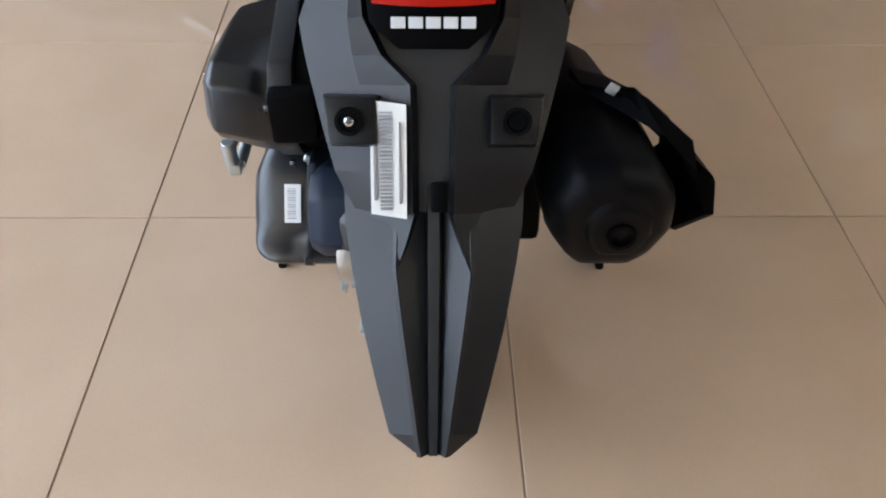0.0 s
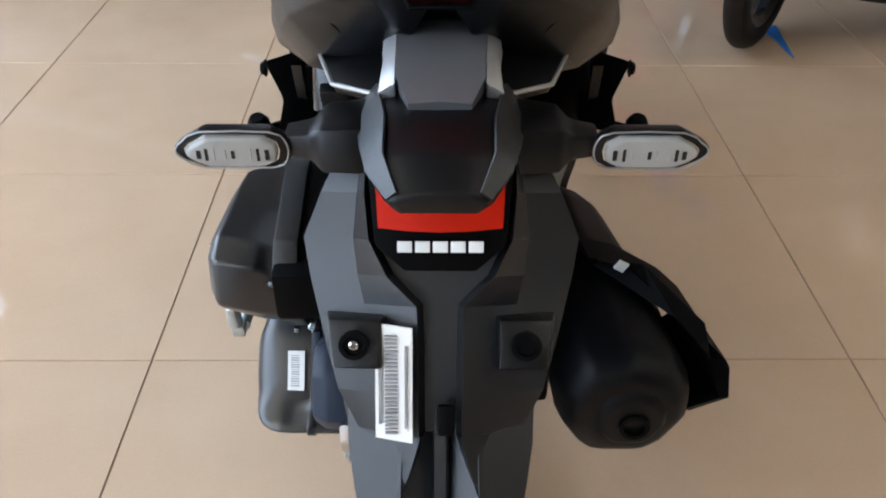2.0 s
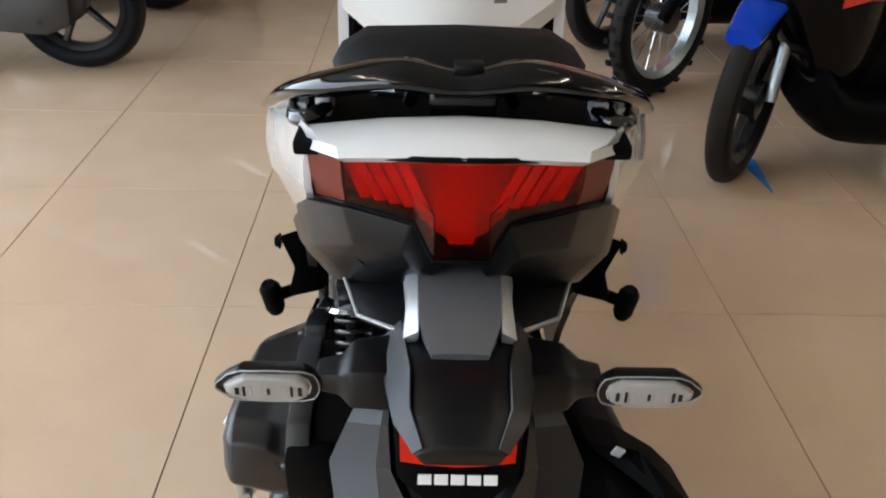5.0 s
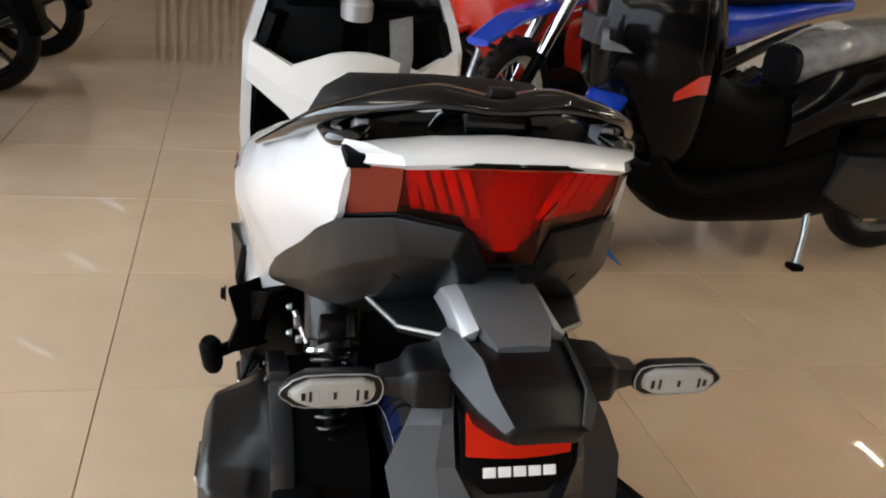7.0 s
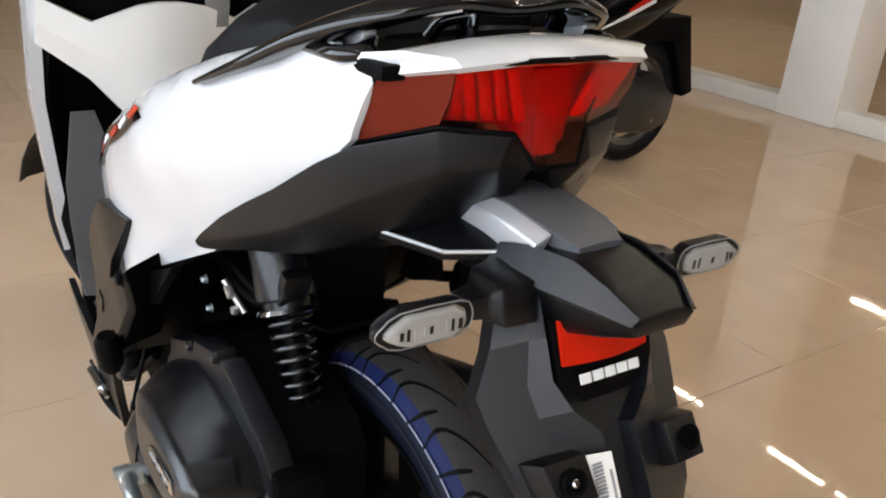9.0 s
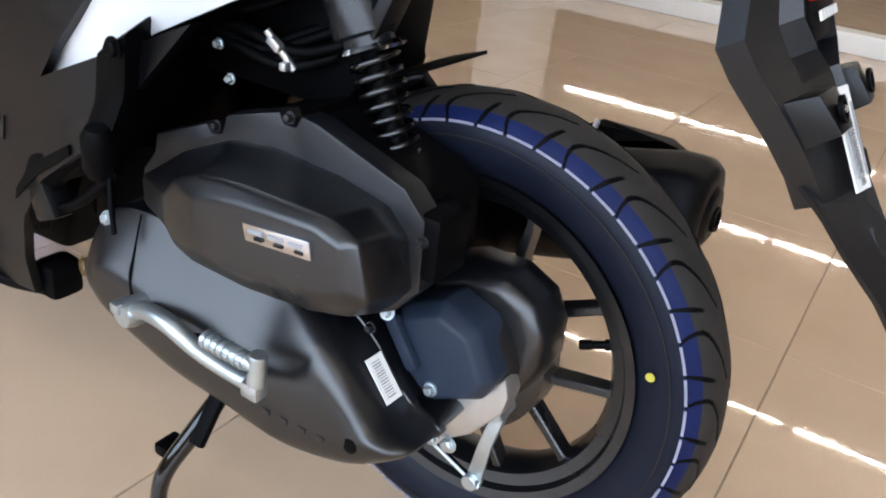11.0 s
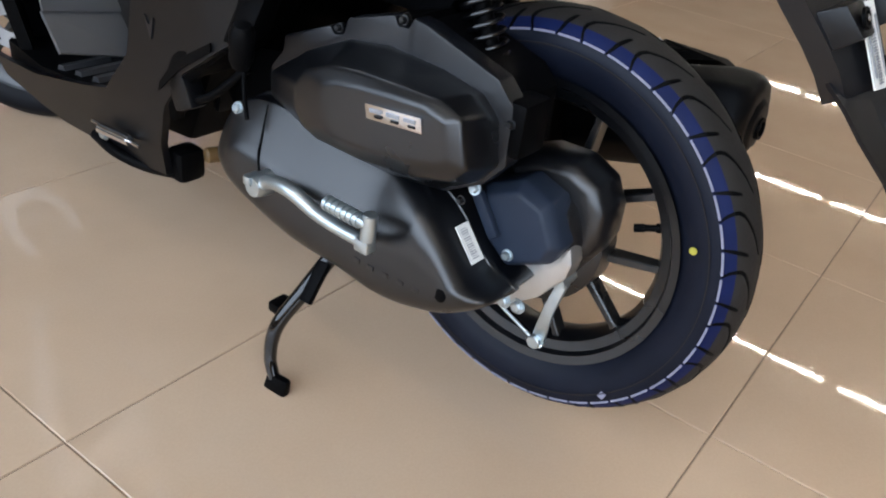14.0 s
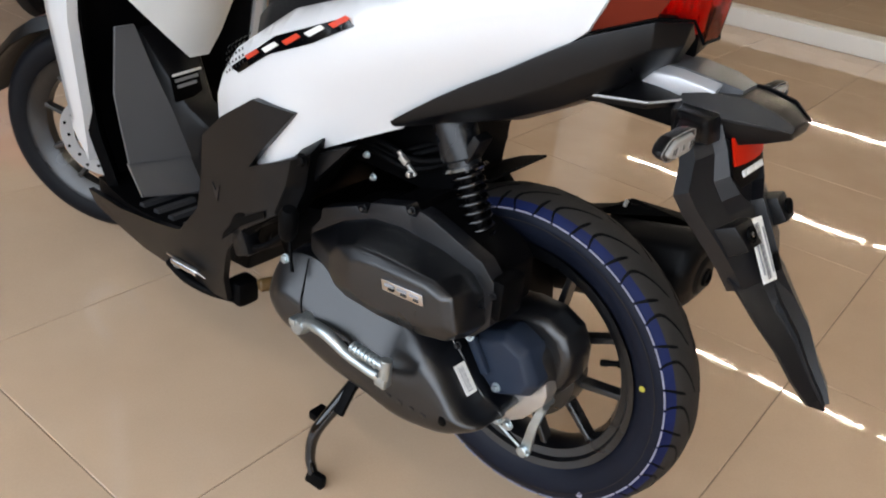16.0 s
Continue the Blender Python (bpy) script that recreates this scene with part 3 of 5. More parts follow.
def gear_case():
    g = part("gear_case", bevel(rings([[(x, 0.03 + (y - 0.03) * k, 0.29 + (z - 0.29) * k) for y, z in ((0.16, 0.31), (0.10, 0.37), (0.03, 0.385), (-0.008, 0.362), (-0.022, 0.325), (-0.020, 0.285), (0.005, 0.245), (0.06, 0.19), (0.13, 0.20), (0.17, 0.25))] for x, k in ((-0.03, 1.0), (-0.060, 1.0), (-0.085, 0.95), (-0.108, 0.86))]), 0.006), SATIN, bike, "satin black gear case with a bare aluminium cover")
    part("breather_cover", bevel(rings([[(x, y, z) for y, z in ((0.098, 0.36), (0.05, 0.385), (0.010, 0.372), (-0.014, 0.325), (-0.004, 0.30), (0.05, 0.272), (0.085, 0.300))] for x in (-0.09, -0.128)] + [[(-0.143, 0.035 + (y - 0.035) * 0.8, 0.33 + (z - 0.33) * 0.8) for y, z in ((0.098, 0.36), (0.05, 0.385), (0.010, 0.372), (-0.014, 0.325), (-0.004, 0.30), (0.05, 0.272), (0.085, 0.300))]]), 0.004), BLUE_CAN, g, "blue grey plastic cover on the gear case")
    part("case_shroud", bevel(rings([[(x, 0.03 + (y - 0.03) * k, 0.335 + (z - 0.335) * k) for y, z in ((0.10, 0.385), (0.060, 0.403), (0.013, 0.405), (-0.020, 0.390), (-0.036, 0.360), (-0.037, 0.325), (-0.027, 0.295), (0.03, 0.28), (0.09, 0.30))] for x, k in ((-0.035, 1.0), (-0.066, 1.0), (-0.082, 0.93), (-0.090, 0.80))]), 0.004), SATIN, g)
    part("cover_plate", bevel(rings([[(x, y, z) for y, z in ((-0.016, 0.322), (-0.022, 0.300), (-0.018, 0.280), (0.012, 0.238), (0.045, 0.212), (0.085, 0.188), (0.100, 0.205), (0.080, 0.255), (0.040, 0.275), (0.000, 0.300))] for x in (-0.086, -0.113)]), 0.004), ALU, g, "bare cast aluminium gear case cover")
    bolt((-0.143, 0.044, 0.296), (-1, 0, 0), g, 0.0055)
    part("bracket_strap", box((-0.147, 0.078, 0.335), (0.010, 0.014, 0.055), 0.003, (-35, 0, 0)), BLUE_CAN, g)
    bolt((-0.15, 0.096, 0.362), (-1, 0, 0.4), g, 0.006)
    part("brake_drum", turned([(-0.050, 0.088), (-0.042, 0.098), (-0.01, 0.100), (0.0, 0.09)], AXLE, (1, 0, 0), 48), SATIN, g)
    for y, z in ((0.050, 0.205), (0.030, 0.207), (0.078, 0.188)):
        bolt((-0.113 if y < 0.07 else -0.086, y + 0.004, z + 0.008), (-1, 0, 0), g, 0.0075)
    arm = part("brake_arm", bevel(rings([[(-0.090, 0.000, 0.262), (-0.090, -0.012, 0.258), (-0.078, -0.012, 0.258), (-0.078, 0.0, 0.262)], [(-0.093, 0.010, 0.22), (-0.093, -0.004, 0.214), (-0.088, -0.004, 0.214), (-0.088, 0.010, 0.22)], [(-0.090, 0.020, 0.164), (-0.090, 0.002, 0.158), (-0.084, 0.002, 0.158), (-0.084, 0.020, 0.164)]]), 0.002), STEEL, bike, "zinc plated rear brake arm")
    part("pivot", turned([(0, 0.009), (0.03, 0.009)], (-0.070, -0.004, 0.262), (-1, 0, 0), 16), STEEL, arm)
    part("joint", merge(rod((-0.098, 0.012, 0.163), (-0.078, 0.012, 0.163), 0.0090, size=0.001), rod((-0.09, 0.012, 0.163), (-0.09, 0.002, 0.159), 0.0045)), STEEL, arm)
    part("brake_cable", sweep([(-0.09, 0.012, 0.163), (-0.092, 0.06, 0.185), (-0.095, 0.09, 0.198), (-0.12, 0.16, 0.195), (-0.12, 0.26, 0.20)], 0.0035), BLACK, bike)
    part("cable_rod", rod((-0.092, 0.02, 0.167), (-0.0935, 0.07, 0.190), 0.0026), STEEL, bike)
    part("crankcase", prism([(0.12, 0.21), (0.3, 0.18), (0.5, 0.22), (0.56, 0.32), (0.5, 0.4), (0.3, 0.44), (0.14, 0.4)], -0.12, 0.13, size=0.01), BLACK, bike, "black engine crankcase")


gear_case()


def shock():
    a, b = Vector((-0.108, 0.206, 0.665)), Vector((-0.108, 0.108, 0.455))
    d = (b - a).normalized()
    L = (b - a).length
    s = part("rear_shock", turned([(0, 0.026), (0.01, 0.030), (0.075, 0.030), (0.078, 0.024), (0.088, 0.024)], a, d, 28), mat("grey_anodised_metal", (0.006, 0.0065, 0.008), 0.26, metal=0.1), bike, "black rear shock absorber with a coil spring")
    part("rubber_boot", box(a + d * 0.055 + Vector((-0.002, -0.03, 0.0)), (0.03, 0.014, 0.05), 0.004, (25, 0, 0)), PLASTIC, s)
    part("spring_seat", turned([(0, 0.030), (0.004, 0.033), (0.007, 0.030)], a + d * 0.086, d, 28), CHROME, s, "bright steel spring seat ring")
    part("damper_rod", rod(a + d * 0.08, a + d * (L - 0.02), 0.011), BLACK, s)
    q = d.to_track_quat("Z", "Y").to_matrix()
    pts = []
    for i in range(9 * 12 + 1):
        t = i / (9 * 12)
        r = 0.0215 - 0.004 * t
        pts.append(a + d * (0.095 + 0.115 * t) + q @ Vector((r * math.cos(t * 18 * math.pi), r * math.sin(t * 18 * math.pi), 0)))
    part("spring", sweep(pts, 0.0036, seg=7, n=1), GLOSS, s, "gloss black coil spring", 80)
    part("lower_eye", merge(rod(a + d * (L - 0.035), a + d * L, 0.013, 0.010), turned([(-0.015, 0.014), (0.015, 0.014)], b, (1, 0, 0), 18)), BLACK, s)
    bolt(b + Vector((-0.015, 0, 0)), (-1, 0, 0), s, 0.007)


shock()


# ---- rear fender and plate holder ----
def rear_fender():
    # stations down the middle: y, z, channel half width, plateau half width, outer half width, how far the outer edge lies forward
    n = Vector((0, 0.85, -0.526))

    def q(y, z, x, d):
        return (x, y + n.y * d, z + n.z * d)
    st = [(-0.130, 0.745, 0.044, 0.050, 0.060, 0.020), (-0.152, 0.705, 0.046, 0.056, 0.082, 0.017), (-0.163, 0.675, 0.044, 0.060, 0.096, 0.020), (-0.176, 0.654, 0.032, 0.057, 0.092, 0.019), (-0.187, 0.637, 0.012, 0.052, 0.087, 0.017),
          (-0.204, 0.611, 0.011, 0.048, 0.079, 0.014), (-0.219, 0.586, 0.011, 0.044, 0.071, 0.012), (-0.234, 0.561, 0.0105, 0.034, 0.057, 0.014)]
    grid = []
    for y, z, c, p, w, f in st:
        grid.append([q(y, z, x, d) for x, d in ((-w + 0.004, f * 1.45 + 0.022), (-w, f * 1.45), (-p, f * 0.75), (-c - 0.004, 0.0), (-c, 0.014), (c, 0.014), (c + 0.004, 0.0), (p, f * 0.75), (w, f * 1.45), (w - 0.004, f * 1.45 + 0.022))])
    fe = part("rear_fender", sheet(grid, 0.003), PLASTIC_GREY, bike, "long matte dark grey rear mudguard and plate holder", 12)
    # the two toes in which its plateaus run out over the flap
    for s in (-1, 1):
        toe = []
        for y, z, c, p, w, f in ((-0.234, 0.561, 0.0105, 0.034, 0.057, 0.014), (-0.245, 0.543, 0.0165, 0.029, 0.037, 0.008), (-0.251, 0.533, 0.0205, 0.026, 0.030, 0.005), (-0.256, 0.525, 0.0235, 0.0245, 0.0260, 0.003)):
            toe.append([q(y, z, s * x, d) for x, d in ((w - 0.002, f * 1.4 + 0.010), (w, f * 1.4), (p, f * 0.75), (c + 0.003, 0.0), (c, 0.012))])
        part("toe", sheet(toe, 0.003), PLASTIC_GREY, fe, "", 12)
    # lower flap, with its middle rib
    grid = []
    for y, z, r, e, w, v, f in ((-0.222, 0.576, 0.006, 0.020, 0.066, 0.019, 0.026), (-0.240, 0.553, 0.006, 0.026, 0.0645, 0.017, 0.020), (-0.2566, 0.5284, 0.006, 0.0270, 0.0600, 0.0155, 0.016), (-0.286, 0.4948, 0.0055, 0.0215, 0.0515, 0.0125, 0.013), (-0.3085, 0.4593, 0.005, 0.0160, 0.0420, 0.0095, 0.010), (-0.3303, 0.431, 0.0045, 0.0115, 0.0325, 0.007, 0.007), (-0.339, 0.417, 0.004, 0.0090, 0.0100, 0.006, 0.003)):
        b = 0.006 if z > 0.55 else 0.003 if z > 0.52 else 0.0
        grid.append([q(y, z, x, d) for x, d in ((-w + 0.003, f + 0.005), (-w, f), (-e - 0.003, b + 0.002), (-e, b), (-r, v), (-r * 0.7, v * 0.55), (r * 0.7, v * 0.55), (r, v), (e, b), (e + 0.003, b + 0.002), (w, f), (w - 0.003, f + 0.005))])
    part("flap", sheet(grid, 0.003), PLASTIC_GREY, fe, "", 12)
    # dark recess behind the reflector
    part("recess", bevel(rings([[(x * k, y, z) for x, y, z in ((-0.047, -0.150, 0.715), (0.047, -0.150, 0.715), (0.044, -0.166, 0.672), (0.024, -0.172, 0.655), (-0.024, -0.172, 0.655), (-0.044, -0.166, 0.672))] for k in (1.0,)] + [[(x, y + 0.03, z + 0.01) for x, y, z in ((-0.047, -0.150, 0.715), (0.047, -0.150, 0.715), (0.044, -0.166, 0.672), (0.024, -0.172, 0.655), (-0.024, -0.172, 0.655), (-0.044, -0.166, 0.672))]]), 0.002), BLACK, fe)
    rf = part("reflector", sheet([[(-0.042, -0.1540, 0.717), (-0.021, -0.1575, 0.717), (0, -0.159, 0.717), (0.021, -0.1575, 0.717), (0.042, -0.154, 0.717)], [(-0.041, -0.1635, 0.685), (-0.021, -0.167, 0.685), (0, -0.1685, 0.685), (0.021, -0.167, 0.685), (0.041, -0.1635, 0.685)]], 0.006), RED_LENS, fe, "wide red reflector")
    for i in range(5):
        x = -0.0235 + i * 0.01175
        part("marking_block", box((x, -0.1700, 0.6745), (0.0098, 0.002, 0.0075), 0.0006, (-26, 0, 0)), LETTER, fe, "white brand marking as plain blocks")
    lab = part("barcode_label", sheet([[(-0.0435, -0.1955, 0.6305), (-0.0185, -0.2010, 0.6305)], [(-0.0435, -0.2345, 0.5620), (-0.0185, -0.2400, 0.5620)]], 0.0015), PAPER, fe, "white paper barcode label")
    for i in range(26):
        k = 0.08 + 0.84 * i / 25
        y, z = -0.1993 - 0.0392 * k, 0.6305 - 0.0685 * k
        part("print_bar", box((-0.0325, y, z), (0.0085, 0.0016, 0.0016 if i % 3 else 0.0010), 0, (-30, 0, 0)), INK, lab, smooth=0)
    for x, w, y in ((-0.0400, 0.0022, -0.2172), (-0.0228, 0.0014, -0.2210)):
        part("print_line", box((x, y, 0.5960), (w, 0.0014, 0.056), 0, (-30, 0, 0)), INK, lab, smooth=0)
    for s in (-1, 1):
        br = part("plate_bracket", bevel(rings([[q(y, z, s * x, d) for x, y, z, d in ((0.037, -0.190, 0.632, 0.012), (0.080, -0.190, 0.632, 0.024), (0.074, -0.210, 0.600, 0.024), (0.037, -0.210, 0.600, 0.012))], [q(y, z, s * x, d) for x, y, z, d in ((0.039, -0.191, 0.630, -0.006), (0.075, -0.191, 0.630, -0.002), (0.071, -0.208, 0.603, -0.008), (0.039, -0.208, 0.603, -0.010))]]), 0.0025), PLASTIC, fe)
        part("bolt_socket", turned([(0, 0.010), (0.003, 0.010), (0.003, 0.007), (0.001, 0.0065)], (s * 0.057, -0.2065, 0.621), (0, -0.88, 0.45), 18), BLACK, br)
        if s < 0:
            part("screw", turned([(0, 0.0034), (0.002, 0.0032), (0.003, 0.002)], (s * 0.057, -0.2075, 0.6215), (0, -0.88, 0.45), 14), CHROME, br)
    part("vent_slot", box((0.004, -0.228, 0.572), (0.012, 0.006, 0.022), 0.003, (-30, 0, 0)), BLACK, fe)


rear_fender()


def tail_holder():
    # grey tongue between the tail and the plate holder, with silver cheeks
    top = [[(-0.033, -0.025, 0.772), (0, -0.026, 0.774), (0.033, -0.025, 0.772)], [(-0.031, -0.07, 0.774), (0, -0.071, 0.776), (0.031, -0.07, 0.774)], [(-0.029, -0.115, 0.770), (0, -0.116, 0.772), (0.029, -0.115, 0.770)], [(-0.020, -0.142, 0.764), (0, -0.143, 0.766), (0.020, -0.142, 0.764)]]
    tn = part("tail_tongue", sheet(top, 0.012), mat("satin_grey_plastic", (0.085, 0.088, 0.095), 0.34, bump=0.2, grain=1400), bike, "satin grey tongue above the plate holder")
    for s in (-1, 1):
        part("cheek", bevel(rings([[(s * x, y, z) for x, y, z in ((0.033, -0.018, 0.772), (0.044, -0.018, 0.762), (0.047, -0.018, 0.740), (0.036, -0.018, 0.742))], [(s * x, y, z) for x, y, z in ((0.031, -0.070, 0.7735), (0.040, -0.070, 0.764), (0.041, -0.070, 0.742), (0.03, -0.070, 0.744))], [(s * x, y, z) for x, y, z in ((0.029, -0.122, 0.7685), (0.041, -0.118, 0.760), (0.041, -0.112, 0.742), (0.03, -0.112, 0.744))]]), 0.002), SILVER, tn, "matte silver cheek")
    part("neck", prism([(0.05, 0.74), (-0.02, 0.745), (-0.16, 0.735), (-0.15, 0.70), (-0.05, 0.70), (0.05, 0.70)], -0.030, 0.030, size=0.006), BLACK, tn)
    # the hump that carries the indicators
    def sec(y, zt, wt, ws, zs, zb):
        return [(-ws * 0.75, y, zb), (-ws, y, zs), (-wt, y, zt - 0.003), (-wt * 0.55, y, zt), (wt * 0.55, y, zt), (wt, y, zt - 0.003), (ws, y, zs), (ws * 0.75, y, zb)]
    hump = part("plate_hump", bevel(rings([sec(-0.078, 0.748, 0.044, 0.058, 0.732, 0.70), sec(-0.110, 0.757, 0.040, 0.056, 0.735, 0.698), sec(-0.150, 0.760, 0.034, 0.050, 0.738, 0.705), sec(-0.186, 0.754, 0.033, 0.043, 0.740, 0.718), sec(-0.209, 0.741, 0.024, 0.030, 0.736, 0.727)]), 0.003, 20), PLASTIC, bike, "matte black hump over the reflector")
    for s in (-1, 1):
        part("hump_bevel", sheet([[(s * 0.0445, -0.082, 0.7495), (s * 0.0590, -0.082, 0.733)], [(s * 0.0405, -0.112, 0.7585), (s * 0.0570, -0.112, 0.7365)], [(s * 0.0345, -0.152, 0.7615), (s * 0.0510, -0.152, 0.7395)], [(s * 0.0335, -0.186, 0.7555), (s * 0.0440, -0.186, 0.7415)], [(s * 0.0245, -0.209, 0.7425), (s * 0.0305, -0.209, 0.7375)]], 0.0016), PLASTIC_GREY, hump)
        arm = part("indicator_arm", bevel(rings([[(s * x, y, z) for y, z in ((-0.088, 0.742), (-0.135, 0.742), (-0.142, 0.712), (-0.088, 0.706))] for x in (0.050,)] + [[(s * 0.078, y, z) for y, z in ((-0.094, 0.741), (-0.134, 0.741), (-0.140, 0.712), (-0.094, 0.708))]] + [[(s * 0.086, y, z) for y, z in ((-0.104, 0.735), (-0.130, 0.735), (-0.132, 0.717), (-0.104, 0.715))]] + [[(s * 0.104, y, z) for y, z in ((-0.108, 0.733), (-0.128, 0.733), (-0.128, 0.718), (-0.108, 0.718))]]), 0.003), PLASTIC, hump)
        def oval(y, k, dz=0.0):
            return [(s * (0.137 + dx * k), y, 0.7245 + (dz_ + dz) * k) for dx, dz_ in ((-0.038, 0.0), (-0.036, 0.008), (-0.026, 0.0140), (0.021, 0.0140), (0.034, 0.0066), (0.039, 0.002), (0.039, -0.003), (0.033, -0.0080), (0.021, -0.0135), (-0.026, -0.0135), (-0.036, -0.008))]
        ind = part("indicator", bevel(rings([oval(-0.113, 0.60), oval(-0.118, 0.90), oval(-0.125, 1.0), oval(-0.130, 1.0)]), 0.0012), PLASTIC, arm, "clear lens indicator lamp in a black shell")
        part("reflector_bowl", rings([oval(-0.1295, 0.82), oval(-0.1312, 0.82)]), REFLECT, arm)
        part("lens", bevel(rings([oval(-0.1314, 0.80), oval(-0.1350, 0.77), oval(-0.1362, 0.68)]), 0.0006), CLEAR, arm, "clear ribbed lens")
        for dx, w, h in ((-0.0235, 0.0030, 0.0075), (-0.0175, 0.0020, 0.0090), (-0.0125, 0.0012, 0.0090), (-0.001, 0.0024, 0.0055), (0.004, 0.0009, 0.0065), (0.0115, 0.0012, 0.0090), (0.0165, 0.0022, 0.0085), (0.0215, 0.0030, 0.0060)):
            part("lens_rib", box((s * (0.137 + dx), -0.1363, 0.7240), (w, 0.0010, h), 0.0002), PLASTIC if w > 0.0019 else INK, arm, smooth=0)
        part("chrome_rim", merge(sweep([(p[0], -0.1312, p[2]) for p in oval(0, 0.965)] + [(p[0], -0.1312, p[2]) for p in oval(0, 0.965)[:1]], 0.0006, seg=6, n=2)), FRAME, arm)


tail_holder()


# ---- tail: lamp, skirt, white body, rail ----
def tail():
    xs = (-0.118, -0.086, -0.034, -0.020, 0.020, 0.034, 0.086, 0.118)
    top = {0.118: (-0.016, 0.866), 0.086: (-0.068, 0.878), 0.034: (-0.082, 0.8825), 0.020: (-0.084, 0.883)}
    bot = {0.118: (0.014, 0.806), 0.086: (-0.050, 0.832), 0.034: (-0.072, 0.828), 0.020: (-0.083, 0.803)}
    def row(tab, dy=0.0, dz=0.0):
        return [(x, tab[abs(x)][0] + dy, tab[abs(x)][1] + dz) for x in xs]
    mid = [(x, (top[abs(x)][0] + bot[abs(x)][0]) / 2 - 0.004, (top[abs(x)][1] + bot[abs(x)][1]) / 2) for x in xs]
    lamp = part("tail_lamp", sheet([row(top, 0.022, -0.001), [(x, y + 0.022, z) for x, y, z in mid], row(bot, 0.022, 0.002)], 0.004), RED_DARK, bike, "wide red wedge tail lamp")
    part("lens", sheet([[p for p in r[1:7]] for r in (row(top), mid, row(bot))], 0.0025), RED_GLASS, lamp, "deep red glossy lens", 20)
    for a, b in ((0, 1), (6, 7)):
        part("side_lens", sheet([[row(top)[a], row(top)[b]], [mid[a], mid[b]], [row(bot)[a], row(bot)[b]]], 0.003), PINK_GLASS, lamp, "pale red side lens")
    rim = row(top) + row(bot)[::-1]
    part("lamp_seal", sweep(rim + rim[:1], 0.0022, seg=8, n=1), BLACK, lamp, "black rubber seal round the lamp")
    for s in (-1, 1):
        for i in range(5):
            x = 0.026 + i * 0.0110
            yt = float(np.interp(x, (0.020, 0.034, 0.086), (-0.084, -0.082, -0.068))) + 0.009
            yb = float(np.interp(x, (0.020, 0.034, 0.086), (-0.080, -0.072, -0.050))) + 0.008
            x2 = min(x + 0.016, 0.082)
            part("light_guide", bevel(rings([[(s * (x2 - 0.0042), yt, 0.876), (s * (x2 + 0.0042), yt, 0.876), (s * (x2 + 0.0042), yt + 0.005, 0.876), (s * (x2 - 0.0042), yt + 0.005, 0.876)], [(s * (x - 0.0042), yb, 0.836), (s * (x + 0.0042), yb, 0.836), (s * (x + 0.0042), yb + 0.005, 0.836), (s * (x - 0.0042), yb + 0.005, 0.836)]]), 0.001), RED_INNER, lamp)
    part("centre_guide", bevel(rings([[(-0.018, -0.066, 0.874), (0.018, -0.066, 0.874), (0.016, -0.060, 0.874), (-0.016, -0.060, 0.874)], [(-0.010, -0.068, 0.808), (0.010, -0.068, 0.808), (0.009, -0.062, 0.808), (-0.009, -0.062, 0.808)]]), 0.002), RED_DARK, lamp)
    # dark skirt below the lamp
    secs = [[(-0.177, 0.250, 0.640), (-0.166, 0.250, 0.629), (-0.150, 0.250, 0.628), (-0.146, 0.250, 0.637)],
            [(-0.177, 0.225, 0.659), (-0.156, 0.225, 0.636), (-0.130, 0.225, 0.634), (-0.120, 0.225, 0.656)],
            [(-0.172, 0.180, 0.692), (-0.144, 0.180, 0.652), (-0.110, 0.180, 0.648), (-0.100, 0.180, 0.690)],
            [(-0.162, 0.140, 0.719), (-0.134, 0.140, 0.664), (-0.095, 0.140, 0.658), (-0.085, 0.140, 0.717)],
            [(-0.151, 0.100, 0.744), (-0.122, 0.100, 0.678), (-0.080, 0.100, 0.668), (-0.070, 0.100, 0.742)],
            [(-0.140, 0.040, 0.784), (-0.112, 0.040, 0.708), (-0.050, 0.040, 0.700), (-0.010, 0.040, 0.790)],
            [(-0.126, 0.006, 0.806), (-0.092, -0.010, 0.740), (-0.040, -0.020, 0.735), (-0.004, 0.0, 0.806)],
            [(-0.088, -0.052, 0.830), (-0.060, -0.040, 0.770), (-0.030, -0.045, 0.765), (-0.004, -0.04, 0.820)],
            [(-0.036, -0.073, 0.827), (-0.034, -0.060, 0.780), (-0.020, -0.060, 0.775), (-0.004, -0.066, 0.802)]]
    for q in secs:
        a, b = Vector(q[0]), Vector(q[1])
        q.insert(1, a.lerp(b, 0.55) + Vector((-0.009, -0.006, 0.0)) * min(1.0, (a - b).length / 0.05))
    both("tail_skirt", bevel(rings(secs), 0.0025, 18), PLASTIC, bike, "matte black skirt under the tail lamp")
    part("tail_underside", rings([[(-0.10, y, z), (0.10, y, z), (0.07, y, z - 0.03), (-0.07, y, z - 0.03)] for y, z in ((0.50, 0.64), (0.2, 0.72), (0.05, 0.765), (-0.03, 0.79))]), BLACK, bike)
    # lower side fins by the tongue
    fin = [(-0.102, 0.024, 0.731), (-0.079, -0.060, 0.738), (-0.042, -0.090, 0.744), (-0.040, -0.020, 0.752), (-0.060, 0.040, 0.745)]
    both("inner_fin", bevel(rings([fin, [(x * 0.97, y + 0.006, z - 0.010) for x, y, z in fin]]), 0.0015), PLASTIC, bike)
    both("fin_edge", merge(*[rod(fin[i], fin[i + 1], 0.0018, seg=8) for i in range(2)]), FRAME, bike)


tail()


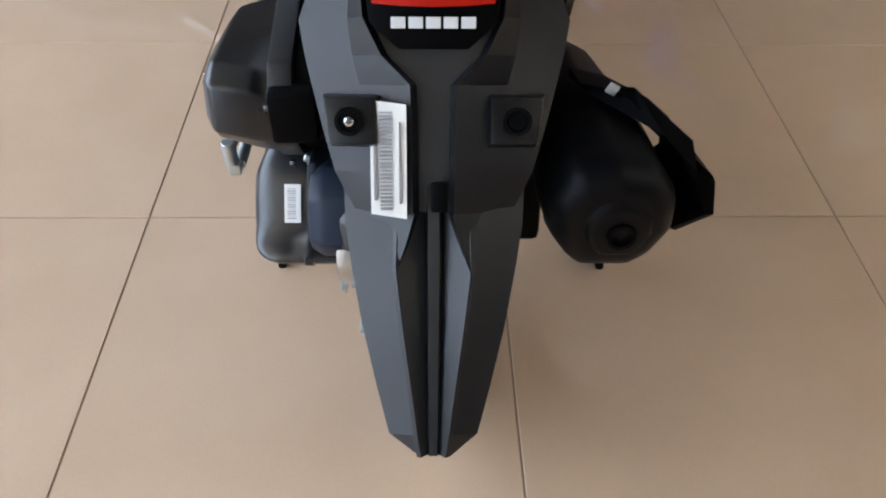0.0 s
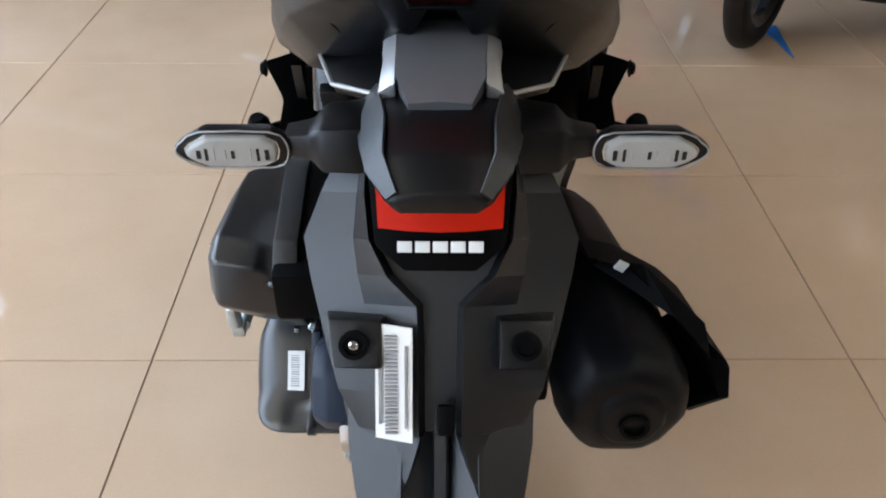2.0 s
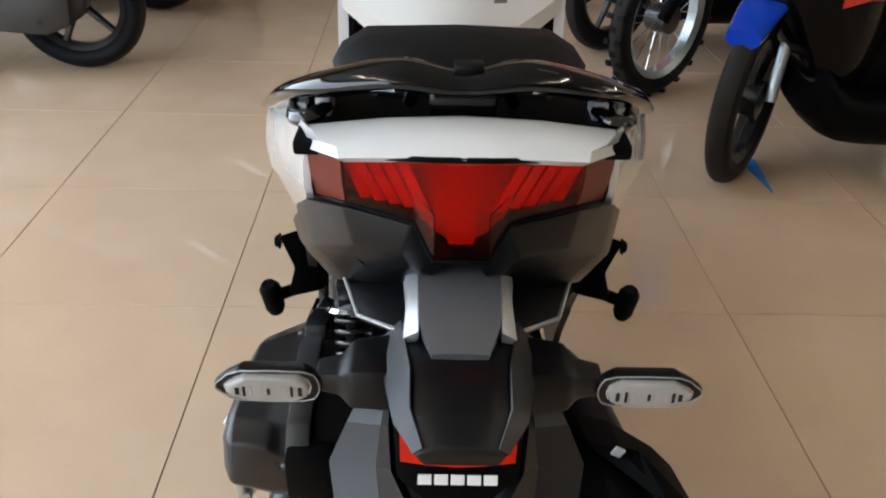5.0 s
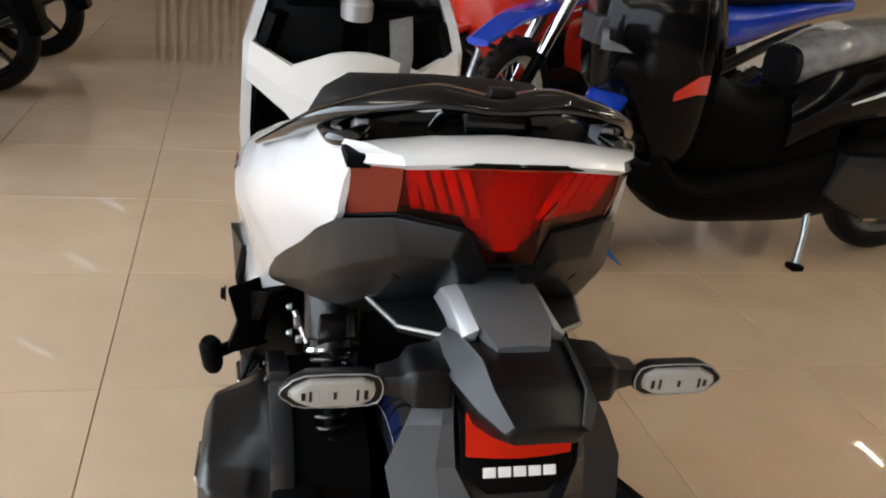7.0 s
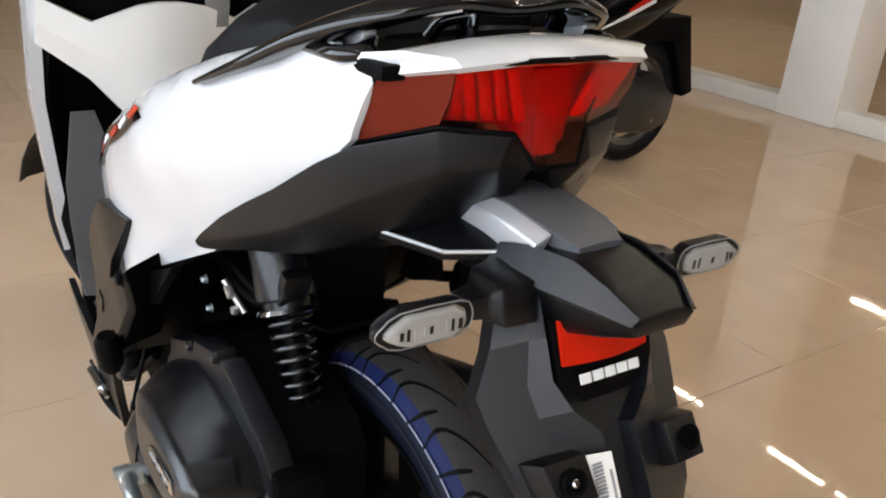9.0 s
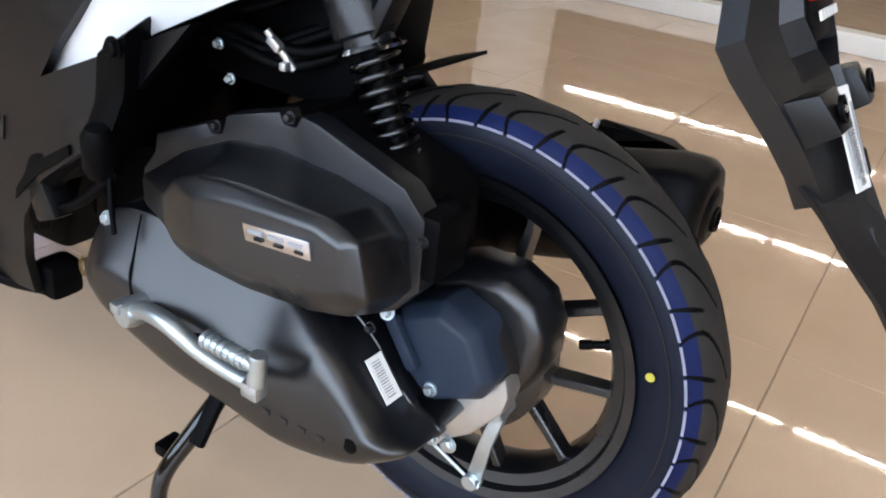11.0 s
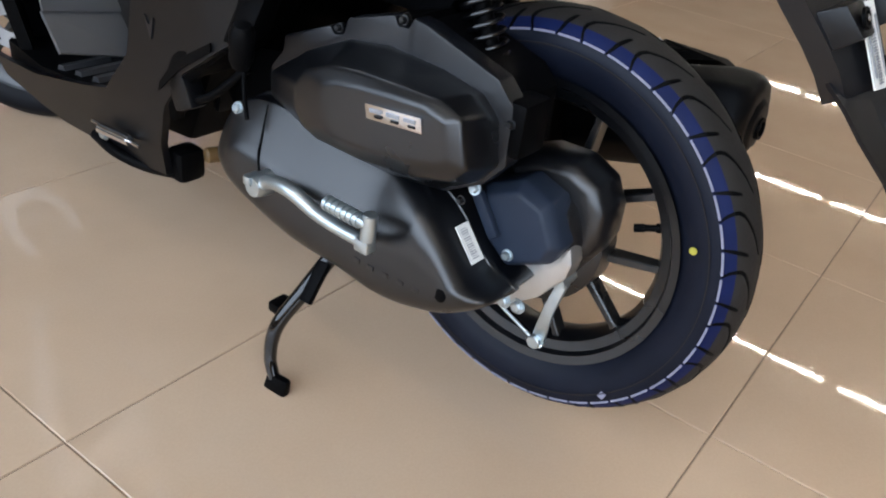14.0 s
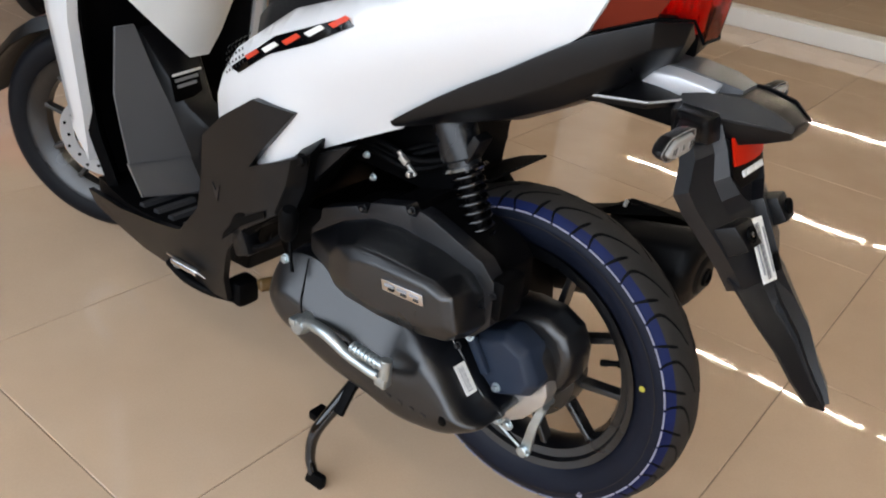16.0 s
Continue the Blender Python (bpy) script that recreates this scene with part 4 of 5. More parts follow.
def width(y, z):
    w = np.interp(y, [-0.02, 0.05, 0.12, 0.2, 0.3, 0.45, 0.56, 0.64], [0.118, 0.144, 0.171, 0.198, 0.216, 0.216, 0.203, 0.182])
    ridge = np.interp(y, [0.0, 0.3, 0.6], [0.845, 0.735, 0.60])
    d = z - ridge
    return -float(w - (0.20 * max(0.0, d - 0.01) + 1.1 * max(0.0, d - 0.045) + float(np.interp(y, [0.02, 0.10, 0.15, 0.30, 0.46], [0.30, 0.52, 0.50, 0.42, 0.10])) * max(0.0, -d - 0.02)))


def body():
    panel = [(-0.016, 0.864), (0.008, 0.810), (0.065, 0.757), (0.17, 0.682), (0.245, 0.627), (0.32, 0.588), (0.40, 0.545), (0.50, 0.492), (0.57, 0.50), (0.625, 0.53), (0.615, 0.57), (0.59, 0.61), (0.545, 0.665), (0.44, 0.745), (0.30, 0.795), (0.18, 0.842), (0.10, 0.868), (0.03, 0.878)]
    bm = patch(panel, width, 0.006, 0.025)
    left, right = both("side_panel", bm, WHITE, bike, "pearl white side panel", 45)
    # printed flash below the seat
    def shifted(d):
        return lambda y, z: width(y, z) - d
    part("decal", patch([(0.555, 0.636), (0.515, 0.662), (0.44, 0.712), (0.36, 0.745), (0.30, 0.770), (0.285, 0.762), (0.36, 0.722), (0.45, 0.684), (0.53, 0.634)], shifted(0.0015), 0.001, 0.02), GLOSS, left, "black and red printed flash")
    for i in range(5):
        y0, z0 = 0.515 - i * 0.046, 0.664 + i * 0.0225
        part("decal_stripe", patch([(y0, z0), (y0 - 0.030, z0 + 0.018), (y0 - 0.040, z0 + 0.016), (y0 - 0.012, z0 - 0.002)], shifted(0.003), 0.001, 0.02), DECAL_RED if i % 2 == 0 else PAPER, left)
    for i in range(6):
        for j in range(5):
            y0, z0 = 0.565 - i * 0.0095 + j * 0.003, 0.625 + i * 0.006 + j * 0.0085
            part("decal_dot", patch([(y0 - 0.0025, z0), (y0, z0 + 0.0025), (y0 + 0.0025, z0), (y0, z0 - 0.0025)], shifted(0.003), 0.001, 0.02), PLASTIC, left, smooth=0)
    # white deck between lamp and rail
    grid = []
    wing = [(0.120, -0.022, 0.864), (0.121, -0.014, 0.869), (0.125, 0.000, 0.872), (0.129, 0.016, 0.873), (0.131, 0.024, 0.868)]
    for y, z, w, e in ((-0.086, 0.884, 0.086, 0.879), (-0.078, 0.890, 0.088, 0.884), (-0.058, 0.893, 0.100, 0.885), (-0.036, 0.8935, 0.110, 0.884), (-0.018, 0.889, 0.114, 0.880)):
        back = 0.018 if y < -0.07 else 0.0
        ox, oy, oz = wing.pop(0)
        grid.append([(-ox, oy, oz), (-w, y + back * 0.6, e), (-w * 0.5, y + back * 0.2, (e + z) / 2 + 0.002), (0, y, z), (w * 0.5, y + back * 0.2, (e + z) / 2 + 0.002), (w, y + back * 0.6, e), (ox, oy, oz)])
    part("tail_deck", sheet(grid, 0.006), WHITE, bike, "pearl white tail deck above the lamp", 30)
    # lower dark panel with the finger that reaches into the white
    def low(y, z):
        return -float(0.213 - float(np.interp(y, [0.29, 0.47], [0.042, 0.0])) + 0.07 * max(0, z - 0.44) - 0.04 * max(0, y - 0.75) - 0.06 * max(0, 0.30 - z) * 2)
    dark = [(0.402, 0.610), (0.478, 0.612), (0.56, 0.56), (0.620, 0.508), (0.640, 0.42), (0.655, 0.36), (0.718, 0.290), (0.80, 0.268), (0.95, 0.235), (1.09, 0.225), (1.07, 0.195), (0.96, 0.178), (0.88, 0.172), (0.75, 0.180), (0.66, 0.182), (0.600, 0.190), (0.600, 0.240), (0.575, 0.31), (0.530, 0.37), (0.445, 0.432), (0.31, 0.585), (0.502, 0.494)]
    fl, fr = both("floor_side", patch(dark, low, 0.012, 0.03), PLASTIC, bike, "matte black lower side panel with an upright finger", 35)
    part("panel_crease", patch([(0.470, 0.430), (0.545, 0.385), (0.580, 0.345), (0.585, 0.33), (0.535, 0.375), (0.47, 0.418)], lambda y, z: low(y, z) - 0.002, 0.002), BLACK, fl)
    part("marker", patch([(0.604, 0.430), (0.596, 0.402), (0.592, 0.40), (0.585, 0.43), (0.596, 0.418)], lambda y, z: low(y, z) - 0.002, 0.002), PLASTIC_GREY, fl)
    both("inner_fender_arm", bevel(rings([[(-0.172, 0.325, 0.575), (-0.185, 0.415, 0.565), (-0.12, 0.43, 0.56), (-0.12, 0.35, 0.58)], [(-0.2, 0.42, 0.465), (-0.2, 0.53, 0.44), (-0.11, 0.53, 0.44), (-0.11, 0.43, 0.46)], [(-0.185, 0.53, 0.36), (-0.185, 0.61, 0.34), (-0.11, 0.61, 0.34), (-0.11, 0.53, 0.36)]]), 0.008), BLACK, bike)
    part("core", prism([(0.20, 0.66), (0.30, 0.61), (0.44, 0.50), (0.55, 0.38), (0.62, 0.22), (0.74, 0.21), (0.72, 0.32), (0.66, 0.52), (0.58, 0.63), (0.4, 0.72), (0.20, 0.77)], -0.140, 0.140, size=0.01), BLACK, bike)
    # seat
    secs = []
    for y, z, w, d in ((0.665, 0.635, 0.055, 0.10), (0.63, 0.700, 0.095, 0.12), (0.56, 0.745, 0.125, 0.12), (0.46, 0.770, 0.140, 0.11), (0.37, 0.790, 0.145, 0.10), (0.33, 0.838, 0.140, 0.10), (0.26, 0.880, 0.130, 0.09), (0.17, 0.896, 0.120, 0.07), (0.09, 0.893, 0.104, 0.05), (0.060, 0.880, 0.094, 0.04)):
        secs.append([(-w * 0.9, y, z - d), (-w, y, z - d * 0.4), (-w * 0.93, y, z - 0.020), (-w * 0.72, y, z - 0.003), (0, y, z), (w * 0.72, y, z - 0.003), (w * 0.93, y, z - 0.020), (w, y, z - d * 0.4), (w * 0.9, y, z - d)])
    part("seat", rings(secs), SEAT, bike, "black vinyl stepped seat", 60)
    # grab rail
    pts = [(-0.186, 0.178, 0.820), (-0.158, 0.120, 0.848), (-0.130, 0.064, 0.878), (-0.096, 0.024, 0.899), (-0.050, 0.006, 0.912), (0, 0.000, 0.908), (0.05, 0.006, 0.912), (0.096, 0.024, 0.899), (0.130, 0.064, 0.878), (0.158, 0.120, 0.848), (0.186, 0.178, 0.820)]
    rail = part("grab_rail", sweep(pts, 0.025, 0.010, seg=14, radii=[0.3, 0.75, 1.0, 1.1, 1.05, 0.8, 1.05, 1.1, 1.0, 0.75, 0.3]), GLOSS, bike, "gloss black pillion grab rail", 80)
    for s in (-1, 1):
        part("rail_foot", sweep([(s * 0.136, 0.062, 0.870), (s * 0.130, 0.020, 0.872), (s * 0.118, 0.006, 0.876), (s * 0.104, 0.02, 0.882)], 0.008, 0.007, radii=[0.8, 1, 1, 0.7]), GLOSS, rail)
        part("rail_bracket", box((s * 0.108, 0.03, 0.882), (0.012, 0.03, 0.024), 0.003), SILVER, rail)
        part("rail_brace", sweep([(s * 0.020, 0.010, 0.900), (s * 0.035, 0.03, 0.892), (s * 0.042, 0.04, 0.878)], 0.006), GLOSS, rail)
        part("rail_rib", sweep([(s * 0.128, 0.042, 0.880), (s * 0.094, 0.002, 0.898), (s * 0.05, -0.016, 0.908)], 0.0022, seg=6), CHROME, rail)
    part("latch", box((0, 0.012, 0.890), (0.052, 0.035, 0.028), 0.006), GLOSS, rail)
    part("lock_tab", box((0.004, 0.006, 0.918), (0.022, 0.014, 0.008), 0.002), PLASTIC, rail)
    part("tray", box((0, 0.030, 0.868), (0.25, 0.13, 0.012), 0.004), BLACK, bike)


body()


def front_end():
    # footboard with raised chevrons
    fb = part("footboard", rings([[(-0.20, 0.66, 0.285), (0.20, 0.66, 0.285), (0.20, 0.66, 0.25), (-0.20, 0.66, 0.25)], [(-0.195, 0.72, 0.272), (0.195, 0.72, 0.272), (0.195, 0.72, 0.22), (-0.195, 0.72, 0.22)], [(-0.185, 0.95, 0.245), (0.185, 0.95, 0.245), (0.185, 0.95, 0.20), (-0.185, 0.95, 0.20)], [(-0.17, 1.08, 0.250), (0.17, 1.08, 0.250), (0.17, 1.08, 0.20), (-0.17, 1.08, 0.20)]]), BLACK, bike, "black footboard with raised chevrons")
    for s in (-1, 1):
        for i in range(4):
            y = 0.745 + i * 0.05
            part("chevron", rings([[(s * x, y + dy, 0.271 - (y + dy - 0.72) * 0.117 + dz) for dy, dz in ((0, 0), (0.022, 0), (0.018, 0.009), (0.004, 0.009))] for x, dy0 in ((0.09, 0), (0.175, 0))]), CHEVRON, fb)
    # centre tunnel and inner leg shield
    part("tunnel", bevel(rings([[(-w, y, zb), (-w * 0.62, y, zt), (w * 0.62, y, zt), (w, y, zb)] for y, zb, zt, w in ((0.58, 0.27, 0.60, 0.12), (0.68, 0.27, 0.44, 0.08), (0.80, 0.26, 0.37, 0.052), (0.95, 0.25, 0.42, 0.054), (1.06, 0.25, 0.56, 0.10))]), 0.012), PLASTIC, bike, "black plastic tunnel between seat and leg shield")
    grey = mat("mid_grey_plastic", (0.085, 0.085, 0.09), 0.4, bump=0.2)
    kick = part("kick_panel", sheet([[(-0.197, 0.902, 0.352), (-0.062, 0.902, 0.330)], [(-0.198, 0.915, 0.420), (-0.088, 0.915, 0.430)], [(-0.196, 0.930, 0.480), (-0.112, 0.930, 0.510)], [(-0.175, 0.940, 0.600), (-0.138, 0.940, 0.600)]], 0.006), grey, bike, "grey plastic panel at the front of the footwell")
    part("panel_step", sheet([[(-0.197, 0.902, 0.352), (-0.062, 0.902, 0.330)], [(-0.196, 0.862, 0.296), (-0.056, 0.862, 0.262)]], 0.006), grey, kick)
    grid = []
    for z, y, w in ((0.24, 1.075, 0.175), (0.36, 1.090, 0.195), (0.50, 1.090, 0.205), (0.64, 1.070, 0.210), (0.76, 1.040, 0.195), (0.84, 1.020, 0.170)):
        grid.append([(-w, y - 0.045, z), (-w * 0.8, y + 0.01, z), (-w * 0.4, y + 0.015, z), (0, y, z), (w * 0.4, y + 0.015, z), (w * 0.8, y + 0.01, z), (w, y - 0.045, z)])
    part("leg_shield", sheet(grid, 0.02), BLACK, bike, "black inner leg shield", 50)
    # white outer edges and front body
    def ear(y, z):
        return -float(np.interp(z, [0.3, 0.45, 0.6, 0.78, 0.9], [0.195, 0.210, 0.222, 0.215, 0.175]) - 0.9 * max(0.0, y - 1.10))
    both("front_side", patch([(1.06, 0.30), (1.035, 0.42), (1.02, 0.56), (1.0, 0.72), (0.985, 0.83), (1.01, 0.88), (1.09, 0.90), (1.17, 0.80), (1.20, 0.62), (1.15, 0.44)], ear, 0.02, 0.03), WHITE, bike, "pearl white front side fairing", 45)
    part("front_cowl", bevel(rings([[(-w, y, zb), (-w, y, zt), (w, y, zt), (w, y, zb)] for y, zb, zt, w in ((1.10, 0.38, 0.88, 0.20), (1.20, 0.48, 0.88, 0.15), (1.30, 0.60, 0.80, 0.08))]), 0.02), WHITE, bike)
    apron = []
    for x, zt, zb, y in ((-0.195, 0.780, 0.715, 1.000), (-0.120, 0.742, 0.655, 0.975), (-0.050, 0.772, 0.565, 0.950), (-0.018, 0.778, 0.522, 0.945), (0.018, 0.778, 0.522, 0.945), (0.050, 0.772, 0.565, 0.950), (0.120, 0.742, 0.655, 0.975), (0.195, 0.780, 0.715, 1.000)):
        apron.append([(x, y + 0.02, zb), (x, y - 0.004, zb + (zt - zb) * 0.5), (x, y, zt)])
    part("apron", sheet(apron, 0.025), mat("satin_white_plastic", (0.70, 0.69, 0.66), 0.35, vary=0.03), bike, "white key panel tapering downwards", 20)
    both("glove_pocket", bevel(rings([[(-0.195, 1.02, 0.86), (-0.02, 0.99, 0.86), (-0.02, 1.06, 0.86), (-0.19, 1.06, 0.86)], [(-0.185, 1.02, 0.735), (-0.03, 0.985, 0.735), (-0.03, 1.06, 0.735), (-0.18, 1.06, 0.735)]]), 0.006), BLACK, bike)
    lab = part("warning_label", box((-0.02, 0.962, 0.455), (0.075, 0.003, 0.055), 0.001, (-12, 0, 10)), BLACK, bike, "black label with pale print")
    for i in range(3):
        part("print_bar", box((-0.02, 0.960, 0.470 - i * 0.013), (0.06 - 0.01 * i, 0.003, 0.006), 0, (-12, 0, 10)), INK, lab, smooth=0)
    part("label_edge", box((-0.02, 0.958, 0.483), (0.075, 0.004, 0.005), 0.001, (-12, 0, 10)), LETTER, lab)
    part("headset", bevel(rings([[(-w, y, zb), (-w, y, zt), (w, y, zt), (w, y, zb)] for y, zb, zt, w in ((0.93, 0.88, 1.0, 0.10), (1.02, 0.84, 1.04, 0.15), (1.12, 0.86, 1.0, 0.10))]), 0.02), PLASTIC, bike)
    part("wrap_strip", sheet([[(0.055, 0.944, 0.84), (0.10, 0.953, 0.85)], [(0.06, 0.934, 0.78), (0.105, 0.944, 0.775)], [(0.055, 0.93, 0.735), (0.10, 0.94, 0.735)]], 0.003), WRAP, bike, "clear film strip over the key panel")
    part("stem_cap", turned([(0, 0.03), (0.03, 0.032), (0.034, 0.028), (0.06, 0.03)], (-0.005, 0.96, 0.84), (0, -0.2, 1), 20), SILVER, bike)
    for s in (-1, 1):
        part("handlebar", sweep([(s * 0.08, 0.98, 0.98), (s * 0.2, 0.94, 1.0), (s * 0.33, 0.87, 0.98)], 0.014), BLACK, bike)
    # front wheel, steered to its left
    steer = thing("front_wheel", pose(-0.020, 1.295, 0.25, -4, 0, 30), "", "")
    steer.parent = bike
    w = steer
    tyre_part(w, (0, 0, 0), 0.252, 0.042, 0.186, marks=False)
    prof = [(-0.034, 0.184), (-0.036, 0.189), (-0.030, 0.174), (-0.012, 0.154), (0.012, 0.154), (0.030, 0.174), (0.036, 0.189), (0.034, 0.184), (0.02, 0.174), (-0.02, 0.174)]
    part("rim", turned(prof, (0, 0, 0), (1, 0, 0), 64, closed=True), SATIN, w)
    for i in range(5):
        for d in (-1, 1):
            part("spoke", spoke((0, 0, 0), 0.035, 0.162, 2 * math.pi * i / 5 + d * 0.12, 2 * math.pi * i / 5 + d * 0.35, 0.009, 0.006, -0.008, -0.004), SATIN, w)
    part("hub", turned([(-0.05, 0.02), (-0.045, 0.04), (0.045, 0.04), (0.05, 0.02)], (0, 0, 0), (1, 0, 0), 28), SATIN, w)
    part("brake_disc", turned([(-0.050, 0.062), (-0.054, 0.095), (-0.050, 0.095), (-0.046, 0.062)], (0, 0, 0), (1, 0, 0), 48, closed=True), FRAME, w, "drilled steel brake disc")
    for i in range(18):
        t = 2 * math.pi * i / 18
        part("disc_hole", turned([(0, 0.004), (0.0012, 0.004)], (-0.0530, (0.074 + 0.010 * (i % 2)) * math.cos(t), (0.074 + 0.010 * (i % 2)) * math.sin(t)), (-1, 0, 0), 10), BLACK, w, smooth=0)
    part("caliper", box((-0.055, -0.085, 0.03), (0.035, 0.05, 0.07), 0.008), PLASTIC, w)
    part("fork_leg", rod((-0.075, 0, 0), (-0.06, -0.12, 0.36), 0.018, size=0.002), BLACK, w)
    part("fork_leg", rod((0.075, 0, 0), (0.06, -0.12, 0.36), 0.018, size=0.002), BLACK, w)
    secs = []
    for i in range(12):
        t = radians(15 + i * 13)
        r = 0.285
        secs.append([(-0.065, r * math.cos(t), (r - 0.03) * math.sin(t)), (-0.045, r * math.cos(t), r * math.sin(t)), (0.045, r * math.cos(t), r * math.sin(t)), (0.065, r * math.cos(t), (r - 0.03) * math.sin(t))])
    part("front_mudguard", sheet(secs, 0.004), PLASTIC, w)


front_end()


def exhaust():
    def ring(y, cx, cz, r, sq=0.0):
        pts = ((-0.9, -0.35), (-0.62, -0.78), (-0.40, -1.0), (0.42, -1.0), (0.72, -0.74), (1.0, -0.2), (0.98, 0.35), (0.62, 0.85), (0.0, 1.05), (-0.62, 0.85), (-0.95, 0.3))
        return [(cx + a * r, y, cz + b * r) for a, b in pts]
    m = part("muffler", bevel(rings([ring(0.46, 0.165, 0.275, 0.045), ring(0.38, 0.168, 0.29, 0.062), ring(0.10, 0.168, 0.375, 0.068), ring(-0.05, 0.166, 0.416, 0.066), ring(-0.078, 0.166, 0.422, 0.061), ring(-0.092, 0.167, 0.426, 0.046)]), 0.008, 15), MUFFLER, bike, "matte black muffler with a faceted end")
    part("tail_cap", bevel(rings([ring(-0.089, 0.170, 0.422, 0.036), ring(-0.097, 0.172, 0.420, 0.028)]), 0.003), MUFFLER, m)
    part("outlet", turned([(0, 0.015), (0.006, 0.014), (0.006, 0.010), (-0.01, 0.009)], (0.174, -0.095, 0.417), (0, -1, 0.1), 24), BLACK, m)
    sh = [[(0.150, 0.16, 0.445), (0.152, 0.088, 0.468), (0.160, 0.080, 0.470)], [(0.190, 0.15, 0.440), (0.186, 0.060, 0.478), (0.194, 0.054, 0.476)], [(0.235, 0.12, 0.430), (0.236, -0.010, 0.464), (0.243, -0.016, 0.460)], [(0.255, 0.10, 0.42), (0.266, -0.045, 0.448), (0.268, -0.05, 0.444)], [(0.262, 0.10, 0.38), (0.276, -0.042, 0.402), (0.277, -0.046, 0.400)], [(0.235, 0.10, 0.35), (0.248, -0.03, 0.370), (0.247, -0.034, 0.368)]]
    part("heat_shield", sheet(sh, 0.009), BLACK, m, "black heat shield plate", 20)
    part("shield_tab", box((0.180, 0.060, 0.479), (0.012, 0.003, 0.012), 0.001, (0, 30, 0)), LETTER, m)
    part("exhaust_pipe", sweep([(0.165, 0.46, 0.275), (0.14, 0.55, 0.22), (0.06, 0.62, 0.18), (0.02, 0.68, 0.22)], 0.018), SATIN, bike)


exhaust()


def stands_and_pegs():
    for s in (-1, 1):
        leg = part("main_stand_leg", sweep([(s * 0.135, 0.262, 0.270), (s * 0.165, 0.275, 0.215), (s * 0.205, 0.296, 0.150), (s * 0.240, 0.314, 0.095), (s * 0.252, 0.314, 0.050), (s * 0.256, 0.302, 0.020)], 0.0105, 0.0105, radii=[1, 1.05, 1.1, 1, 0.85, 0.8]), GLOSS, bike, "black steel main stand leg", 70)
        part("foot", bevel(rings([[(s * (0.258 + dx), y, z) for dx, y, z in ((-0.010, 0.314, 0.002), (0.009, 0.314, 0.002), (0.006, 0.276, 0.002), (-0.008, 0.276, 0.002))], [(s * (0.256 + dx), y, z) for dx, y, z in ((-0.007, 0.310, 0.026), (0.007, 0.310, 0.026), (0.005, 0.272, 0.032), (-0.005, 0.272, 0.032))]]), 0.005), BLACK, leg)
        part("gusset", box((s * 0.205, 0.282, 0.165), (0.010, 0.018, 0.060), 0.003, (0, s * -35, 0)), BLACK, leg)
    part("stand_spring", rod((-0.150, 0.285, 0.262), (-0.172, 0.290, 0.205), 0.0075, size=0.001), STEEL, bike, "bright stand spring")
    part("stand_cross_tube", rod((-0.14, 0.265, 0.255), (0.14, 0.265, 0.255), 0.014), BLACK, bike)
    part("stand_pedal", box((-0.215, 0.335, 0.105), (0.03, 0.02, 0.016), 0.004), BLACK, bike)
    # folded side stand with its spring
    ss = part("side_stand", sweep([(-0.200, 0.78, 0.190), (-0.205, 0.72, 0.184), (-0.195, 0.66, 0.180), (-0.180, 0.60, 0.186)], 0.009), BLACK, bike, "folded black side stand")
    part("spring", merge(rod((-0.218, 0.735, 0.222), (-0.214, 0.665, 0.224), 0.008, size=0.001), rod((-0.214, 0.76, 0.224), (-0.214, 0.64, 0.224), 0.003)), CHROME, ss, "bright side stand spring")
    bolt((-0.205, 0.745, 0.205), (-1, 0, 0), ss, 0.008)
    part("pivot_block", box((-0.165, 0.600, 0.200), (0.045, 0.04, 0.05), 0.01), BLACK, bike)
    part("bush", rod((-0.160, 0.560, 0.225), (-0.12, 0.545, 0.225), 0.012, size=0.003), BRASS, bike, "brown rubber engine mount bush")
    # pillion pegs
    for s in (-1, 1):
        pb = part("peg_bracket", bevel(rings([[(s * x, y, z) for x, y, z in ((0.17, 0.37, 0.585), (0.228, 0.345, 0.575), (0.225, 0.395, 0.545), (0.17, 0.42, 0.55))], [(s * x, y, z) for x, y, z in ((0.17, 0.38, 0.52), (0.215, 0.37, 0.51), (0.215, 0.42, 0.49), (0.17, 0.43, 0.50))], [(s * x, y, z) for x, y, z in ((0.18, 0.40, 0.455), (0.232, 0.385, 0.45), (0.23, 0.43, 0.445), (0.18, 0.44, 0.45))]]), 0.006), BLACK, bike, "black pillion peg bracket")
        part("peg", merge(turned([(0, 0.010), (0.01, 0.014), (0.045, 0.015), (0.054, 0.010)], (s * 0.246, 0.375, 0.435), (s * 0.1, -0.2, 1), 18), rod((s * 0.225, 0.40, 0.455), (s * 0.246, 0.375, 0.46), 0.009)), BLACK, pb, "folded black pillion peg")
        bolt((s * 0.2285, 0.362, 0.558), (s, 0, 0), pb, 0.008, BLACK)


stands_and_pegs()


